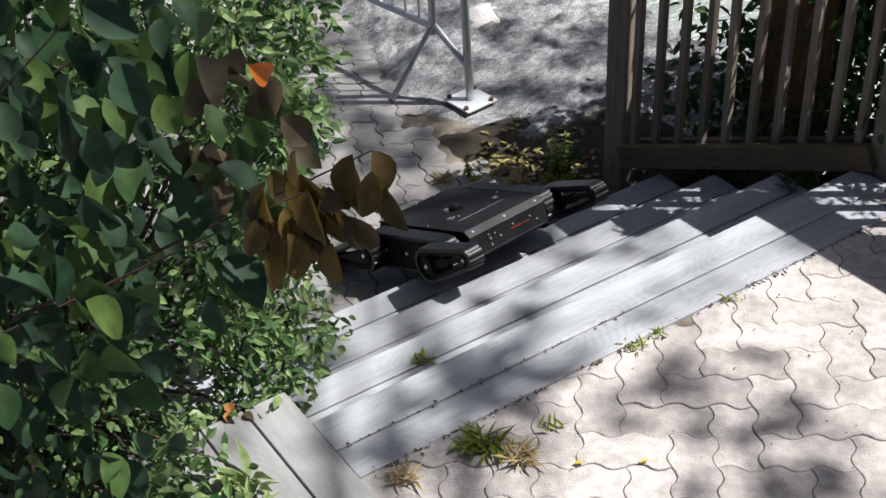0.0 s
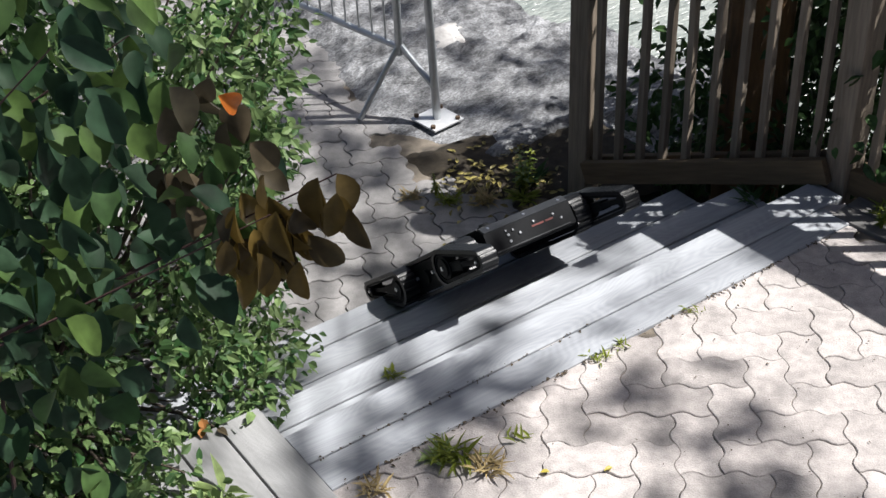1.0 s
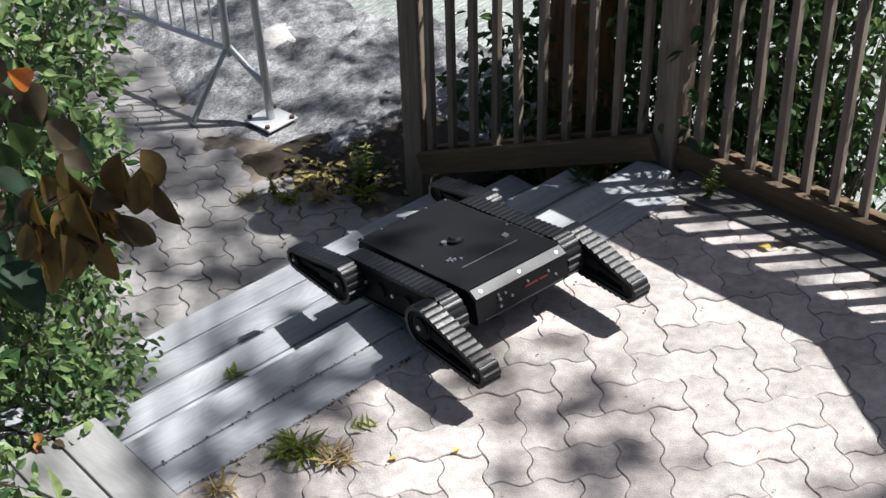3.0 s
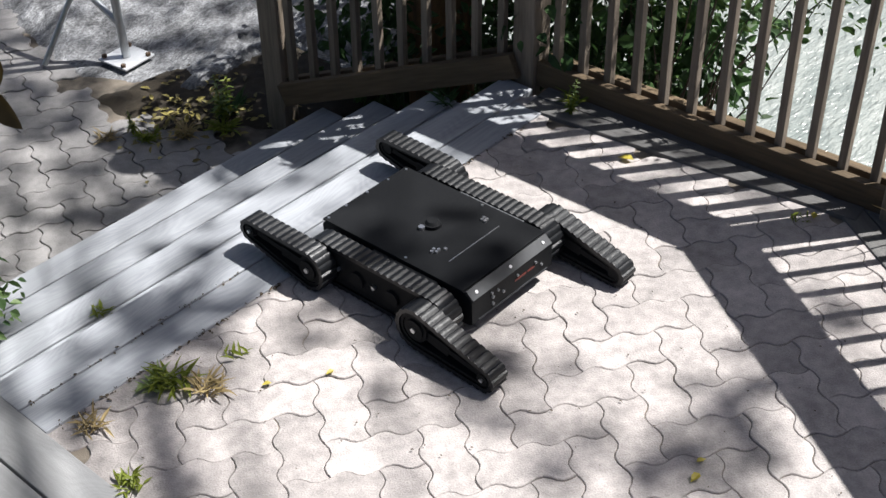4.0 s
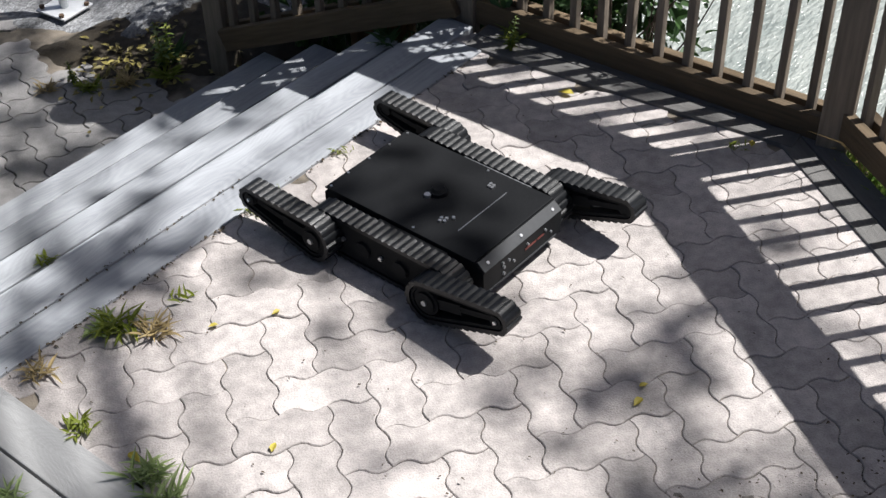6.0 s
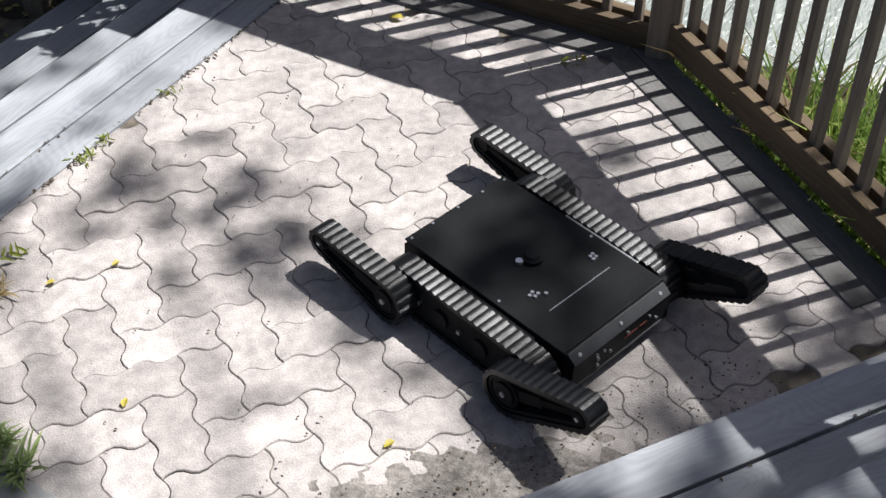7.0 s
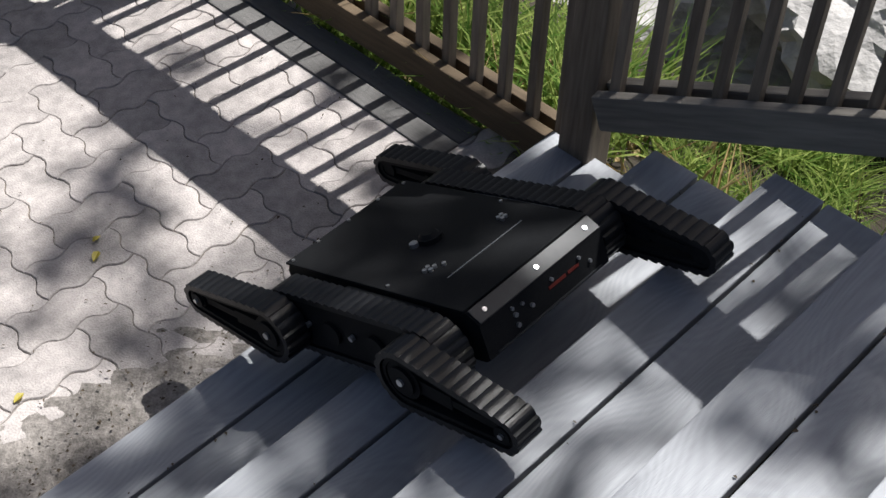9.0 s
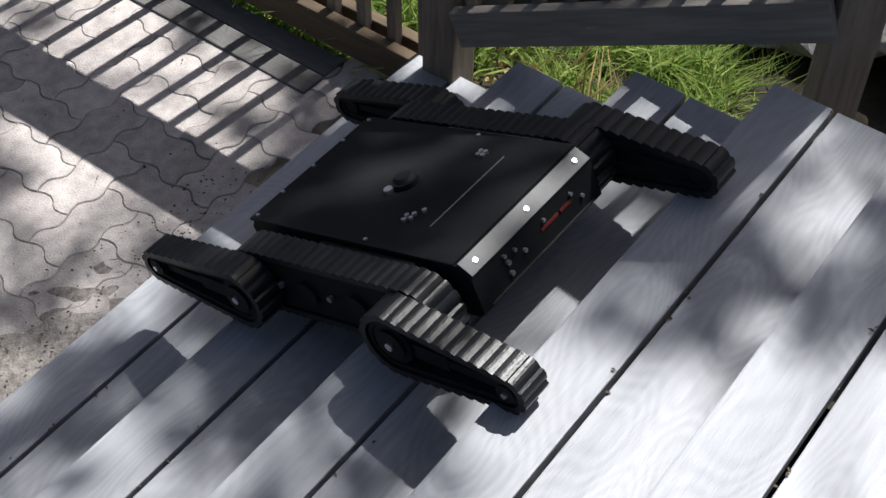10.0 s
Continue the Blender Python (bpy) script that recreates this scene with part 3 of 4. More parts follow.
# ---- barrier ----
def barrier():
    b = empty("crowd_barrier", pose(2.12, 2.25, LOW + 0.0), "galvanised steel crowd barrier with thin upright bars", "barrier")
    bm = bmesh.new()
    box(bm, -0.10, 0.10, -0.10, 0.10, 0.0, 0.010, bevel=0.003)
    part("base_plate", bm, M_PLATE, b, "bright zinc plate bolted down", m=pose(0, 0, 0.012, 0, 0, 6))
    for sx in (-1, 1):
        for sy in (-1, 1):
            bm = bmesh.new()
            cyl(bm, 0.013, 0.016, seg=6)
            part("bolt", bm, M_RUST, b, "rusty bolt", m=pose(sx * 0.078, sy * 0.078, 0.03))
    bm = bmesh.new()
    tube(bm, (0, 0, 0.02), (-0.02, 0.03, 1.3), 0.022, 14)
    part("pole", bm, M_STEEL, b)
    bm = bmesh.new()
    d = Vector((-0.166, 0.986, 0)).normalized()
    tube(bm, (-0.10, 0.17, 0.36), (-0.10, 0.17, 1.25), 0.021, 12)
    part("frame_post", bm, M_STEEL, b)
    lo, hi = Vector((-0.10, 0.17, 0.40)), Vector((-0.10, 0.17, 1.2))
    for z0 in (lo, hi):
        bm = bmesh.new()
        tube(bm, z0, z0 + d * 2.2, 0.018, 12)
        part("frame_rail", bm, M_STEEL, b)
    for k in range(20):
        bm = bmesh.new()
        p = lo + d * (0.1 + k * 0.105)
        tube(bm, p, p + Vector((0, 0, 0.84)), 0.006, 8)
        part("bar", bm, M_STEEL, b)
    bm = bmesh.new()
    tube(bm, (-0.11, 0.17, 0.40), (-0.32, 0.25, 0.02), 0.015, 10)
    part("foot", bm, M_STEEL, b)
    bm = bmesh.new()
    tube(bm, (-0.10, 0.17, 0.42), (0.0, 0.01, 0.20), 0.017, 10)
    part("foot", bm, M_STEEL, b)
    return b


barrier()


# ---- plants ----
COARSE = ((0.0, 0.0), (0.3, 0.88), (0.62, 0.80), (1.0, 0.0))
FINE = ((0.0, 0.0), (0.1, 0.48), (0.25, 0.84), (0.42, 1.0), (0.6, 0.93), (0.77, 0.68), (0.9, 0.36), (1.0, 0.0))


def leaf_field(name, places, material, parent=None, curl=0.2, outline=COARSE):
    """Many folded leaves in one mesh; places: (point, direction, normal, length, width)."""
    vs, fs = [], []
    for p, d, n, L, w in places:
        s = d.cross(n)
        if s.length < 1e-5:
            continue
        s.normalize()
        n = s.cross(d)
        prev = None
        for t, k in outline:
            mid = p + d * (L * t) - n * (L * curl * 0.7 * t * t)
            o = len(vs)
            if k == 0.0:
                vs.append(mid)
                cur = (o, o, o)
            else:
                side, lift = s * (w * 0.5 * k), n * (w * curl * k)
                vs += [mid - side + lift, mid, mid + side + lift]
                cur = (o, o + 1, o + 2)
            if prev:
                for a in (0, 1):
                    quad = [prev[a], prev[a + 1], cur[a + 1], cur[a]]
                    face = [q for m, q in enumerate(quad) if q not in quad[:m]]
                    if len(face) > 2:
                        fs.append(face)
            prev = cur
    me = bpy.data.meshes.new(name)
    me.from_pydata([tuple(v) for v in vs], [], fs)
    me.materials.append(material)
    ob = new(name, me)
    if parent:
        ob.parent = parent
    return ob


def unit(rng):
    while True:
        v = Vector((rng.uniform(-1, 1), rng.uniform(-1, 1), rng.uniform(-1, 1)))
        if 0.05 < v.length < 1:
            return v.normalized()


def clumps(rng, centres, per, size, up=0.5):
    """Leaves on the shells of uneven clumps: centres are (point, radius)."""
    out = []
    for c, r in centres:
        for _ in range(int(per * (r / 0.2) ** 2)):
            d = unit(rng)
            p = Vector(c) + Vector((d.x, d.y, d.z * 0.8)) * r * rng.uniform(0.35, 1.08)
            n = (d * 0.7 + Vector((0, 0, up)) + unit(rng) * 0.6).normalized()
            q = (d + unit(rng) * 0.8 + Vector((0, 0, -0.3))).normalized()
            L = size * rng.uniform(0.6, 1.25)
            out.append((p, q, n, L, L * rng.uniform(0.5, 0.7)))
    return out


def twigs(name, rng, root, tips, material, parent, r=0.012):
    for t in tips:
        bm = bmesh.new()
        a = Vector(root) + Vector((rng.uniform(-0.25, 0.25), rng.uniform(-0.25, 0.25), 0))
        m = a.lerp(Vector(t), 0.55) + unit(rng) * 0.08
        tube(bm, a, m, r, 6, r * 0.6)
        tube(bm, m, t, r * 0.6, 6, r * 0.25)
        part(name, bm, material, parent)


def hedge():
    """The variegated bush along the lower path."""
    rng = random.Random(11)
    b = empty("variegated_bush", None, "dense bush with small green and cream leaves", "bush")
    cs = []
    for k in range(210):
        y = 0.32 + 1.5 * rng.random() ** 1.3
        z = LOW + rng.uniform(0.08, 1.85)
        edge = (0.34 + 0.50 * (y - 0.5) if y > 0.45 else 0.12) - 0.10 + 0.10 * z + 0.05 * math.sin(z * 6 + y * 4)
        x = edge - rng.random() ** 1.7 * 1.3
        cs.append(((x, y, z), rng.uniform(0.10, 0.19)))
    for k in range(40):
        y, z = rng.uniform(0.16, 0.42), rng.uniform(-0.35, 0.42)
        cs.append(((0.06 - 0.25 * max(0, z) - rng.random() ** 1.5 * 0.7, y, z), rng.uniform(0.07, 0.13)))
    for k in range(34):
        x = rng.uniform(-0.66, -0.33)
        cs.append(((x, rng.uniform(-0.05, 0.22) - 0.55 * (-0.2 - x), rng.uniform(0.03, 0.16)), rng.uniform(0.05, 0.085)))
    leaf_field("foliage", clumps(rng, cs, 120, 0.046), M_HEDGE, b)
    twigs("stem", rng, (-0.5, 1.4, LOW), [c for c, r in cs[::4]], M_BARK, b)
    return b


hedge()


def back_bush(name, centres, per, size, seed, material, root, label):
    rng = random.Random(seed)
    b = empty(name, None, label, "bush")
    leaf_field("foliage", clumps(rng, centres, per, size), material, b)
    twigs("stem", rng, root, [c for c, r in centres[::6]], M_BARK, b, 0.006)
    return b


rng = random.Random(5)
# Second group of larger clumps is added to darken the depth behind the fence.
back_bush("shrub", [((2.75 + rng.uniform(-0.15, 0.7), rng.uniform(-0.35, 1.3), rng.uniform(-0.6, 1.3)), rng.uniform(0.16, 0.3)) for _ in range(110)] + [((3.35 + rng.uniform(-0.2, 0.6), rng.uniform(-0.4, 1.4), rng.uniform(-0.7, 1.3)), rng.uniform(0.22, 0.36)) for _ in range(60)], 46, 0.075, 21, M_DARKLEAF, (3.1, 0.8, -0.9), "dark leafy shrub growing behind the stair fence")
back_bush("vine", [((2.85 + rng.uniform(-0.1, 0.5), -0.1 - 1.25 * rng.random() ** 1.4, rng.uniform(0.25, 1.45)), rng.uniform(0.05, 0.14)) for _ in range(120)] + [((2.85 + rng.uniform(-0.05, 0.35), -0.1 - 0.35 * rng.random(), rng.uniform(-0.2, 1.2)), rng.uniform(0.07, 0.15)) for _ in range(40)], 70, 0.04, 22, M_SHRUB, (3.0, -0.3, -0.9), "thin climbing leaves hanging outside the fence")


rng = random.Random(6)
_cs = []
for _ in range(170):
    y, z = rng.uniform(0.7, 2.9), rng.uniform(LOW + 0.1, 1.75)
    _cs.append(((-0.25 + 0.30 * (y - 0.7) - 1.7 * rng.random(), y, z), rng.uniform(0.16, 0.30)))
back_bush("shrub", _cs, 42, 0.07, 24, M_DARKLEAF, (-0.8, 1.9, LOW), "tall dark green shrub behind the variegated bush")


young_tree = empty("young_tree", None, "slender brown trunk of a tree behind the stair fence", "tree")
bm = bmesh.new()
tube(bm, (2.68, 0.60, -0.9), (2.69, 0.62, 0.3), 0.16, 16, 0.14)
tube(bm, (2.69, 0.62, 0.28), (2.74, 0.60, 1.9), 0.14, 16, 0.12)
M_YOUNG = mat("orange_bark", (0.20, 0.105, 0.04), (0.05, 0.03, 0.016), 14, 0.9, 1.0, stretch=(3, 3, 0.6))
part("trunk", bm, M_YOUNG, young_tree)
bm = bmesh.new()
tube(bm, (2.70, 0.62, 0.55), (2.84, 0.30, 1.25), 0.06, 10, 0.045)
tube(bm, (2.84, 0.30, 1.23), (2.90, 0.12, 1.95), 0.045, 10, 0.03)
part("limb", bm, M_YOUNG, young_tree)


def blades(name, places, material, label, category, lo, hi, per=1, seed=1, width=0.008):
    rng = random.Random(seed)
    out = []
    for x, y, z in places:
        for _ in range(per):
            d = (Vector((0, 0, 1)) + unit(rng) * 0.42).normalized()
            out.append((Vector((x + rng.uniform(-0.04, 0.04), y + rng.uniform(-0.04, 0.04), z)), d, unit(rng), rng.uniform(lo, hi), width * rng.uniform(0.7, 1.5)))
    ob = leaf_field(name, out, material, None, curl=1.2)
    return tagged(ob, label, category, kind="stuff")


rng = random.Random(8)
_side = (Vector(P3) - Vector(P2)).normalized()
_out = Vector((-_side.y, _side.x))


def by_fence(s, o, z):
    """A place outside the fence beside the grass: s along it, o outwards."""
    p = Vector(P2) + _side * s + _out * o
    return (p.x, p.y, z)


bm = bmesh.new()
grid = []
for j in range(61):
    row = []
    for i in range(41):
        s_, o_ = -0.25 + 4.2 * j / 60, -0.06 + 1.9 * i / 40
        z = -0.06 - 0.42 * min(1.0, max(0.0, o_ - 0.05) / 0.8) - 0.5 * max(0, o_ - 0.8) - 0.16 * max(0, s_ - 1.6)
        z += 0.07 * noise.noise((s_ * 3, o_ * 3, 1)) * min(1, max(0, o_) * 6) + 0.02 * noise.noise((s_ * 14, o_ * 14, 2))
        row.append(bm.verts.new(by_fence(s_, o_, z)))
    grid.append(row)
for j in range(60):
    for i in range(40):
        bm.faces.new((grid[j][i], grid[j][i + 1], grid[j + 1][i + 1], grid[j + 1][i]))
bmesh.ops.recalc_face_normals(bm, faces=bm.faces)
tagged(smooth(part("bank", bm, M_EARTH)), "earth bank with dry litter falling to the river", "bank", kind="structure")


def bank_z(s, o):
    return -0.07 - 0.42 * min(1.0, max(0.0, o - 0.05) / 0.8) - 0.5 * max(0, o - 0.8) - 0.16 * max(0, s - 1.6)


_near, _tuft, _fern, _dry = [], [], [], []
for _ in range(420):
    a, o = rng.uniform(-0.1, 1.7), -0.02 + 0.14 * rng.random()
    _near.append(by_fence(a, o, bank_z(a, o)))
for _ in range(34):
    a, o = rng.uniform(0.35, 1.5), rng.uniform(0.30, 1.0)
    for _k in range(9):
        a2, o2 = a + rng.gauss(0, 0.05), o + rng.gauss(0, 0.05)
        _tuft.append(by_fence(a2, o2, bank_z(a2, o2)))
for c in ((2.05, 0.30), (2.35, 0.36), (2.75, 0.42), (2.6, 0.62), (1.85, 0.2), (3.0, 0.5), (2.2, 0.5), (2.45, 0.85), (1.75, 0.65), (2.05, 0.95), (2.9, 0.9), (3.2, 0.7), (3.3, 1.1), (2.6, 1.2), (1.95, 0.85), (2.1, 0.85), (2.12, 0.95), (1.6, 0.65), (2.3, 1.15), (1.9, 0.7), (2.02, 0.95)):
    for _k in range(20):
        a2, o2 = c[0] + rng.gauss(0, 0.05), c[1] + rng.gauss(0, 0.04)
        _fern.append(by_fence(a2, o2, bank_z(a2, o2)))
for _ in range(150):
    a, o = rng.uniform(0.0, 3.2), rng.uniform(0.03, 0.8)
    _dry.append(by_fence(a, o, bank_z(a, o)))
blades("verge_grass", _near, M_GRASS, "short bright grass along the boards", "grass", 0.03, 0.10, 3, 2, 0.009)
blades("long_grass", _tuft, M_GRASS, "long bright green grass outside the fence", "grass", 0.12, 0.46, 4, 3, 0.009)
blades("bank_grass", _fern, M_GRASS, "bright feathery grass on the bank below the fence", "grass", 0.04, 0.20, 6, 6, 0.006)
_far = []
for c in ((1.75, 1.40), (1.86, 1.42), (1.80, 1.55), (1.55, 1.10), (2.05, 1.62), (2.16, 1.72), (1.66, 1.25), (1.95, 1.30)):
    for _k in range(38):
        a2, o2 = c[0] + rng.gauss(0, 0.05), c[1] + rng.gauss(0, 0.04)
        _far.append(by_fence(a2, o2, bank_z(a2, o2)))
blades("fern_tufts", _far, M_GRASS, "feathery bright green tufts on the lower bank", "grass", 0.08, 0.30, 4, 9, 0.007)
blades("dry_stalks", _dry, M_STRAW, "pale dry stalks among the grass", "grass", 0.08, 0.34, 2, 4, 0.008)
leaf_field("leaf_litter", [(Vector(by_fence(a, o, bank_z(a, o) + 0.02)), Vector((rng.uniform(-1, 1), rng.uniform(-1, 1), 0.2)).normalized(), Vector((0, 0, 1)) + unit(rng) * 0.5, 0.05 * rng.uniform(0.6, 1.3), 0.035) for a, o in [(rng.uniform(-0.1, 3.4), rng.uniform(0.02, 0.6)) for _ in range(500)]], M_STRAW)
leaf_field("path_litter", [(Vector((x, y, LOW + 0.018)), Vector((rng.uniform(-1, 1), rng.uniform(-1, 1), 0.2)).normalized(), Vector((0, 0, 1)) + unit(rng) * 0.5, 0.045 * rng.uniform(0.5, 1.3), 0.022) for x, y in [(2.0 + rng.gauss(0, 0.17), 1.55 + rng.gauss(0, 0.17)) for _ in range(190)]], M_LITTER)
tagged(bpy.data.objects["path_litter"], "brown and yellow leaf litter on damp soil", "litter", kind="stuff")
tagged(bpy.data.objects["leaf_litter"], "dry brown leaf litter on the bank", "litter", kind="stuff")


def weed(x, y, z, n, L, material, label, seed, flat=0.7, broad=1.0):
    rng = random.Random(seed)
    out = []
    for k in range(n):
        a = rng.uniform(0, 6.283)
        d = Vector((math.cos(a) * flat, math.sin(a) * flat, rng.uniform(0.3, 1.0))).normalized()
        l = L * rng.uniform(0.5, 1.2)
        out.append((Vector((x + rng.uniform(-0.03, 0.03), y + rng.uniform(-0.03, 0.03), z)), d, Vector((0, 0, 1)) + unit(rng) * 0.3, l, broad * l * (rng.uniform(0.16, 0.30) if L < 0.06 else rng.uniform(0.09, 0.19))))
    w = empty("weed", pose(x, y, z), label, "weed", "weeds in the joints")
    for p, d, nn, l, b in out:
        leaf_field("leaf", [(p - Vector((x, y, z)), d, nn, l, b)], material, w, 0.4)
    return w


for k, (x, y, z, n, L, mt) in enumerate([
        (0.37, -0.39, 0.0, 64, 0.085, M_WEED), (0.42, -0.50, 0.0, 50, 0.07, M_STRAW), (0.33, -0.37, 0.0, 30, 0.055, M_SPRIG), (0.10, -0.36, 0.0, 44, 0.06, M_STRAW),
        (0.58, -0.44, 0.0, 10, 0.045, M_WEED), (0.52, 0.19, -0.145, 18, 0.045, M_WEED), (1.02, -0.30, 0.0, 26, 0.035, M_WEED),
        (1.12, -0.30, 0.0, 18, 0.03, M_WEED), (1.45, -0.31, 0.0, 14, 0.03, M_WEED), (2.42, -0.33, 0.0, 26, 0.08, M_WEED),
        (2.27, 0.20, -0.14, 20, 0.08, M_DARKLEAF), (0.04, -0.62, 0.0, 40, 0.045, M_WEED), (0.035, -0.90, 0.0, 64, 0.075, M_SPRIG),
        (0.01, -1.01, 0.0, 46, 0.09, M_SPRIG), (-0.25, -0.69, 0.01, 44, 0.06, M_SPRIG), (-0.32, -0.76, 0.01, 36, 0.06, M_WEED), (2.30, -1.38, 0.0, 16, 0.03, M_WEED),
        (1.85, 1.46, LOW, 60, 0.09, M_STRAW), (2.0, 1.36, LOW, 60, 0.10, M_WEED), (1.72, 1.58, LOW, 60, 0.08, M_WEED), (2.14, 1.45, LOW, 50, 0.12, M_DARKLEAF), (1.6, 1.72, LOW, 40, 0.07, M_STRAW)]):
    weed(x, y, z, n, L, mt, "low green weed growing from a joint" if mt is not M_STRAW else "dry straw-coloured weed in a joint", 40 + k, 0.7 if L < 0.2 else 0.25)


weed(-0.265, -0.14, 0.01, 16, 0.12, M_SPRIG, "broad-leaved bright green weed beside the boards", 95, 0.55, 2.2)
weed(-0.315, -0.22, 0.01, 12, 0.09, M_SPRIG, "broad-leaved bright green weed beside the boards", 96, 0.6, 2.0)


def sprig(x, y, z, h, label, seed):
    """An upright weed: a bent stem with small leaves on all sides."""
    rng = random.Random(seed)
    w = empty("sprig", pose(x, y, z), label, "weed")
    for k in range(3):
        bend = Vector((rng.uniform(-0.25, 0.25), rng.uniform(-0.25, 0.25), 1)) * h * (1 - 0.25 * k)
        bm = bmesh.new()
        tube(bm, (0, 0, 0), bend, 0.004, 6, 0.0015)
        part("stem", bm, M_WEED, w)
        out = []
        for i in range(26):
            f = 0.25 + 0.75 * i / 26
            a = i * 2.4
            d = Vector((math.cos(a), math.sin(a), 0.5 * rng.random())).normalized()
            l = h * rng.uniform(0.13, 0.2) * (1.25 - 0.7 * f)
            out.append((bend * f, d, Vector((0, 0, 1)) + unit(rng) * 0.3, l, l * 0.42))
        leaf_field("foliage", out, M_WEED if k else M_SPRIG, w, 0.3)
    return w


sprig(2.05, 1.42, LOW, 0.30, "slender pale green weed standing by the rock", 91)
sprig(2.33, -0.38, 0.0, 0.15, "small green weed by the deck edging", 93)
sprig(1.70, 1.66, LOW, 0.13, "small green weed by the path edge", 92)


def crumbs():
    """Bits of soil, twig and leaf that lie in the joints of the boards and by the dirt."""
    rng = random.Random(77)
    out = []
    def bit(x, y, z, L):
        a = rng.uniform(0, 6.283)
        out.append((Vector((x, y, z + 0.004)), Vector((math.cos(a), math.sin(a), 0.1)).normalized(), Vector((0, 0, 1)) + unit(rng) * 0.3, L, L * rng.uniform(0.3, 0.8)))
    for _ in range(190):
        bit(rng.uniform(0.03, 2.2), -0.289 + rng.gauss(0, 0.008), 0.0, rng.uniform(0.006, 0.02))
    for _ in range(55):
        bit(rng.uniform(0.03, 1.1), -0.152 + rng.gauss(0, 0.006), 0.004, rng.uniform(0.005, 0.016))
    for _ in range(700):
        p = s2(rng.uniform(0.5, 2.5), S2_OFF - abs(rng.gauss(0, 0.16)) - 0.01, 0)
        bit(p.x, p.y, 0.012, rng.uniform(0.004, 0.013))
    for _ in range(150):
        p = s2(rng.uniform(0.3, 2.9), S2_OFF + rng.randrange(5) * S2_RUN + 0.146 + rng.gauss(0, 0.01), 0)
        k = int((p.dot(S2_N) - S2_OFF) / S2_RUN) + 1
        bit(p.x, p.y, k * S2_RISE, rng.uniform(0.005, 0.014))
    for _ in range(160):
        bit(rng.uniform(0.1, 2.2), rng.uniform(-2.3, -0.35), 0.0, rng.uniform(0.005, 0.012))
    ob = leaf_field("debris", out, mat("brown_crumb", (0.12, 0.09, 0.06), (0.04, 0.03, 0.02), 90, 0.95, 0.0), None, 0.3)
    return tagged(ob, "brown crumbs of soil and leaf in the joints", "debris", kind="stuff")


crumbs()


def fallen_leaf(x, y, z, L, seed, material=M_YELLOW, label="small fallen yellow leaf lying on the paving"):
    rng = random.Random(seed)
    a = rng.uniform(0, 6.28)
    ob = leaf_field("fallen_leaf", [(Vector((0, 0, 0.006)), Vector((math.cos(a), math.sin(a), 0.15)).normalized(), Vector((0, 0, 1)), L, L * 0.6)], material, None, 0.25)
    ob.matrix_basis = pose(x, y, z)
    return tagged(ob, label, "leaf", "fallen leaves")


for k, (x, y, L) in enumerate([(2.23, -0.745, 0.06), (1.08, -1.77, 0.042), (1.11, -1.74, 0.03), (0.578, -1.763, 0.036), (0.72, -0.72, 0.03), (0.56, -0.62, 0.03), (2.33, -1.42, 0.04), (0.30, -1.10, 0.035), (0.06, -0.80, 0.05)]):
    fallen_leaf(x, y, 0.0, L, 60 + k)
for k, (x, y, L) in enumerate([(-0.19, 0.165, 0.06), (-0.155, 0.15, 0.05), (-0.215, 0.14, 0.055)]):
    fallen_leaf(x, y, 0.012, L, 85 + k, M_SHRUB_DUSKY if k == 1 else M_RUSSET, "curled russet dead leaf lying on the boards")
fallen_leaf(0.45, 0.30, -0.285, 0.04, 81, label="fallen yellow leaf on a stair tread")


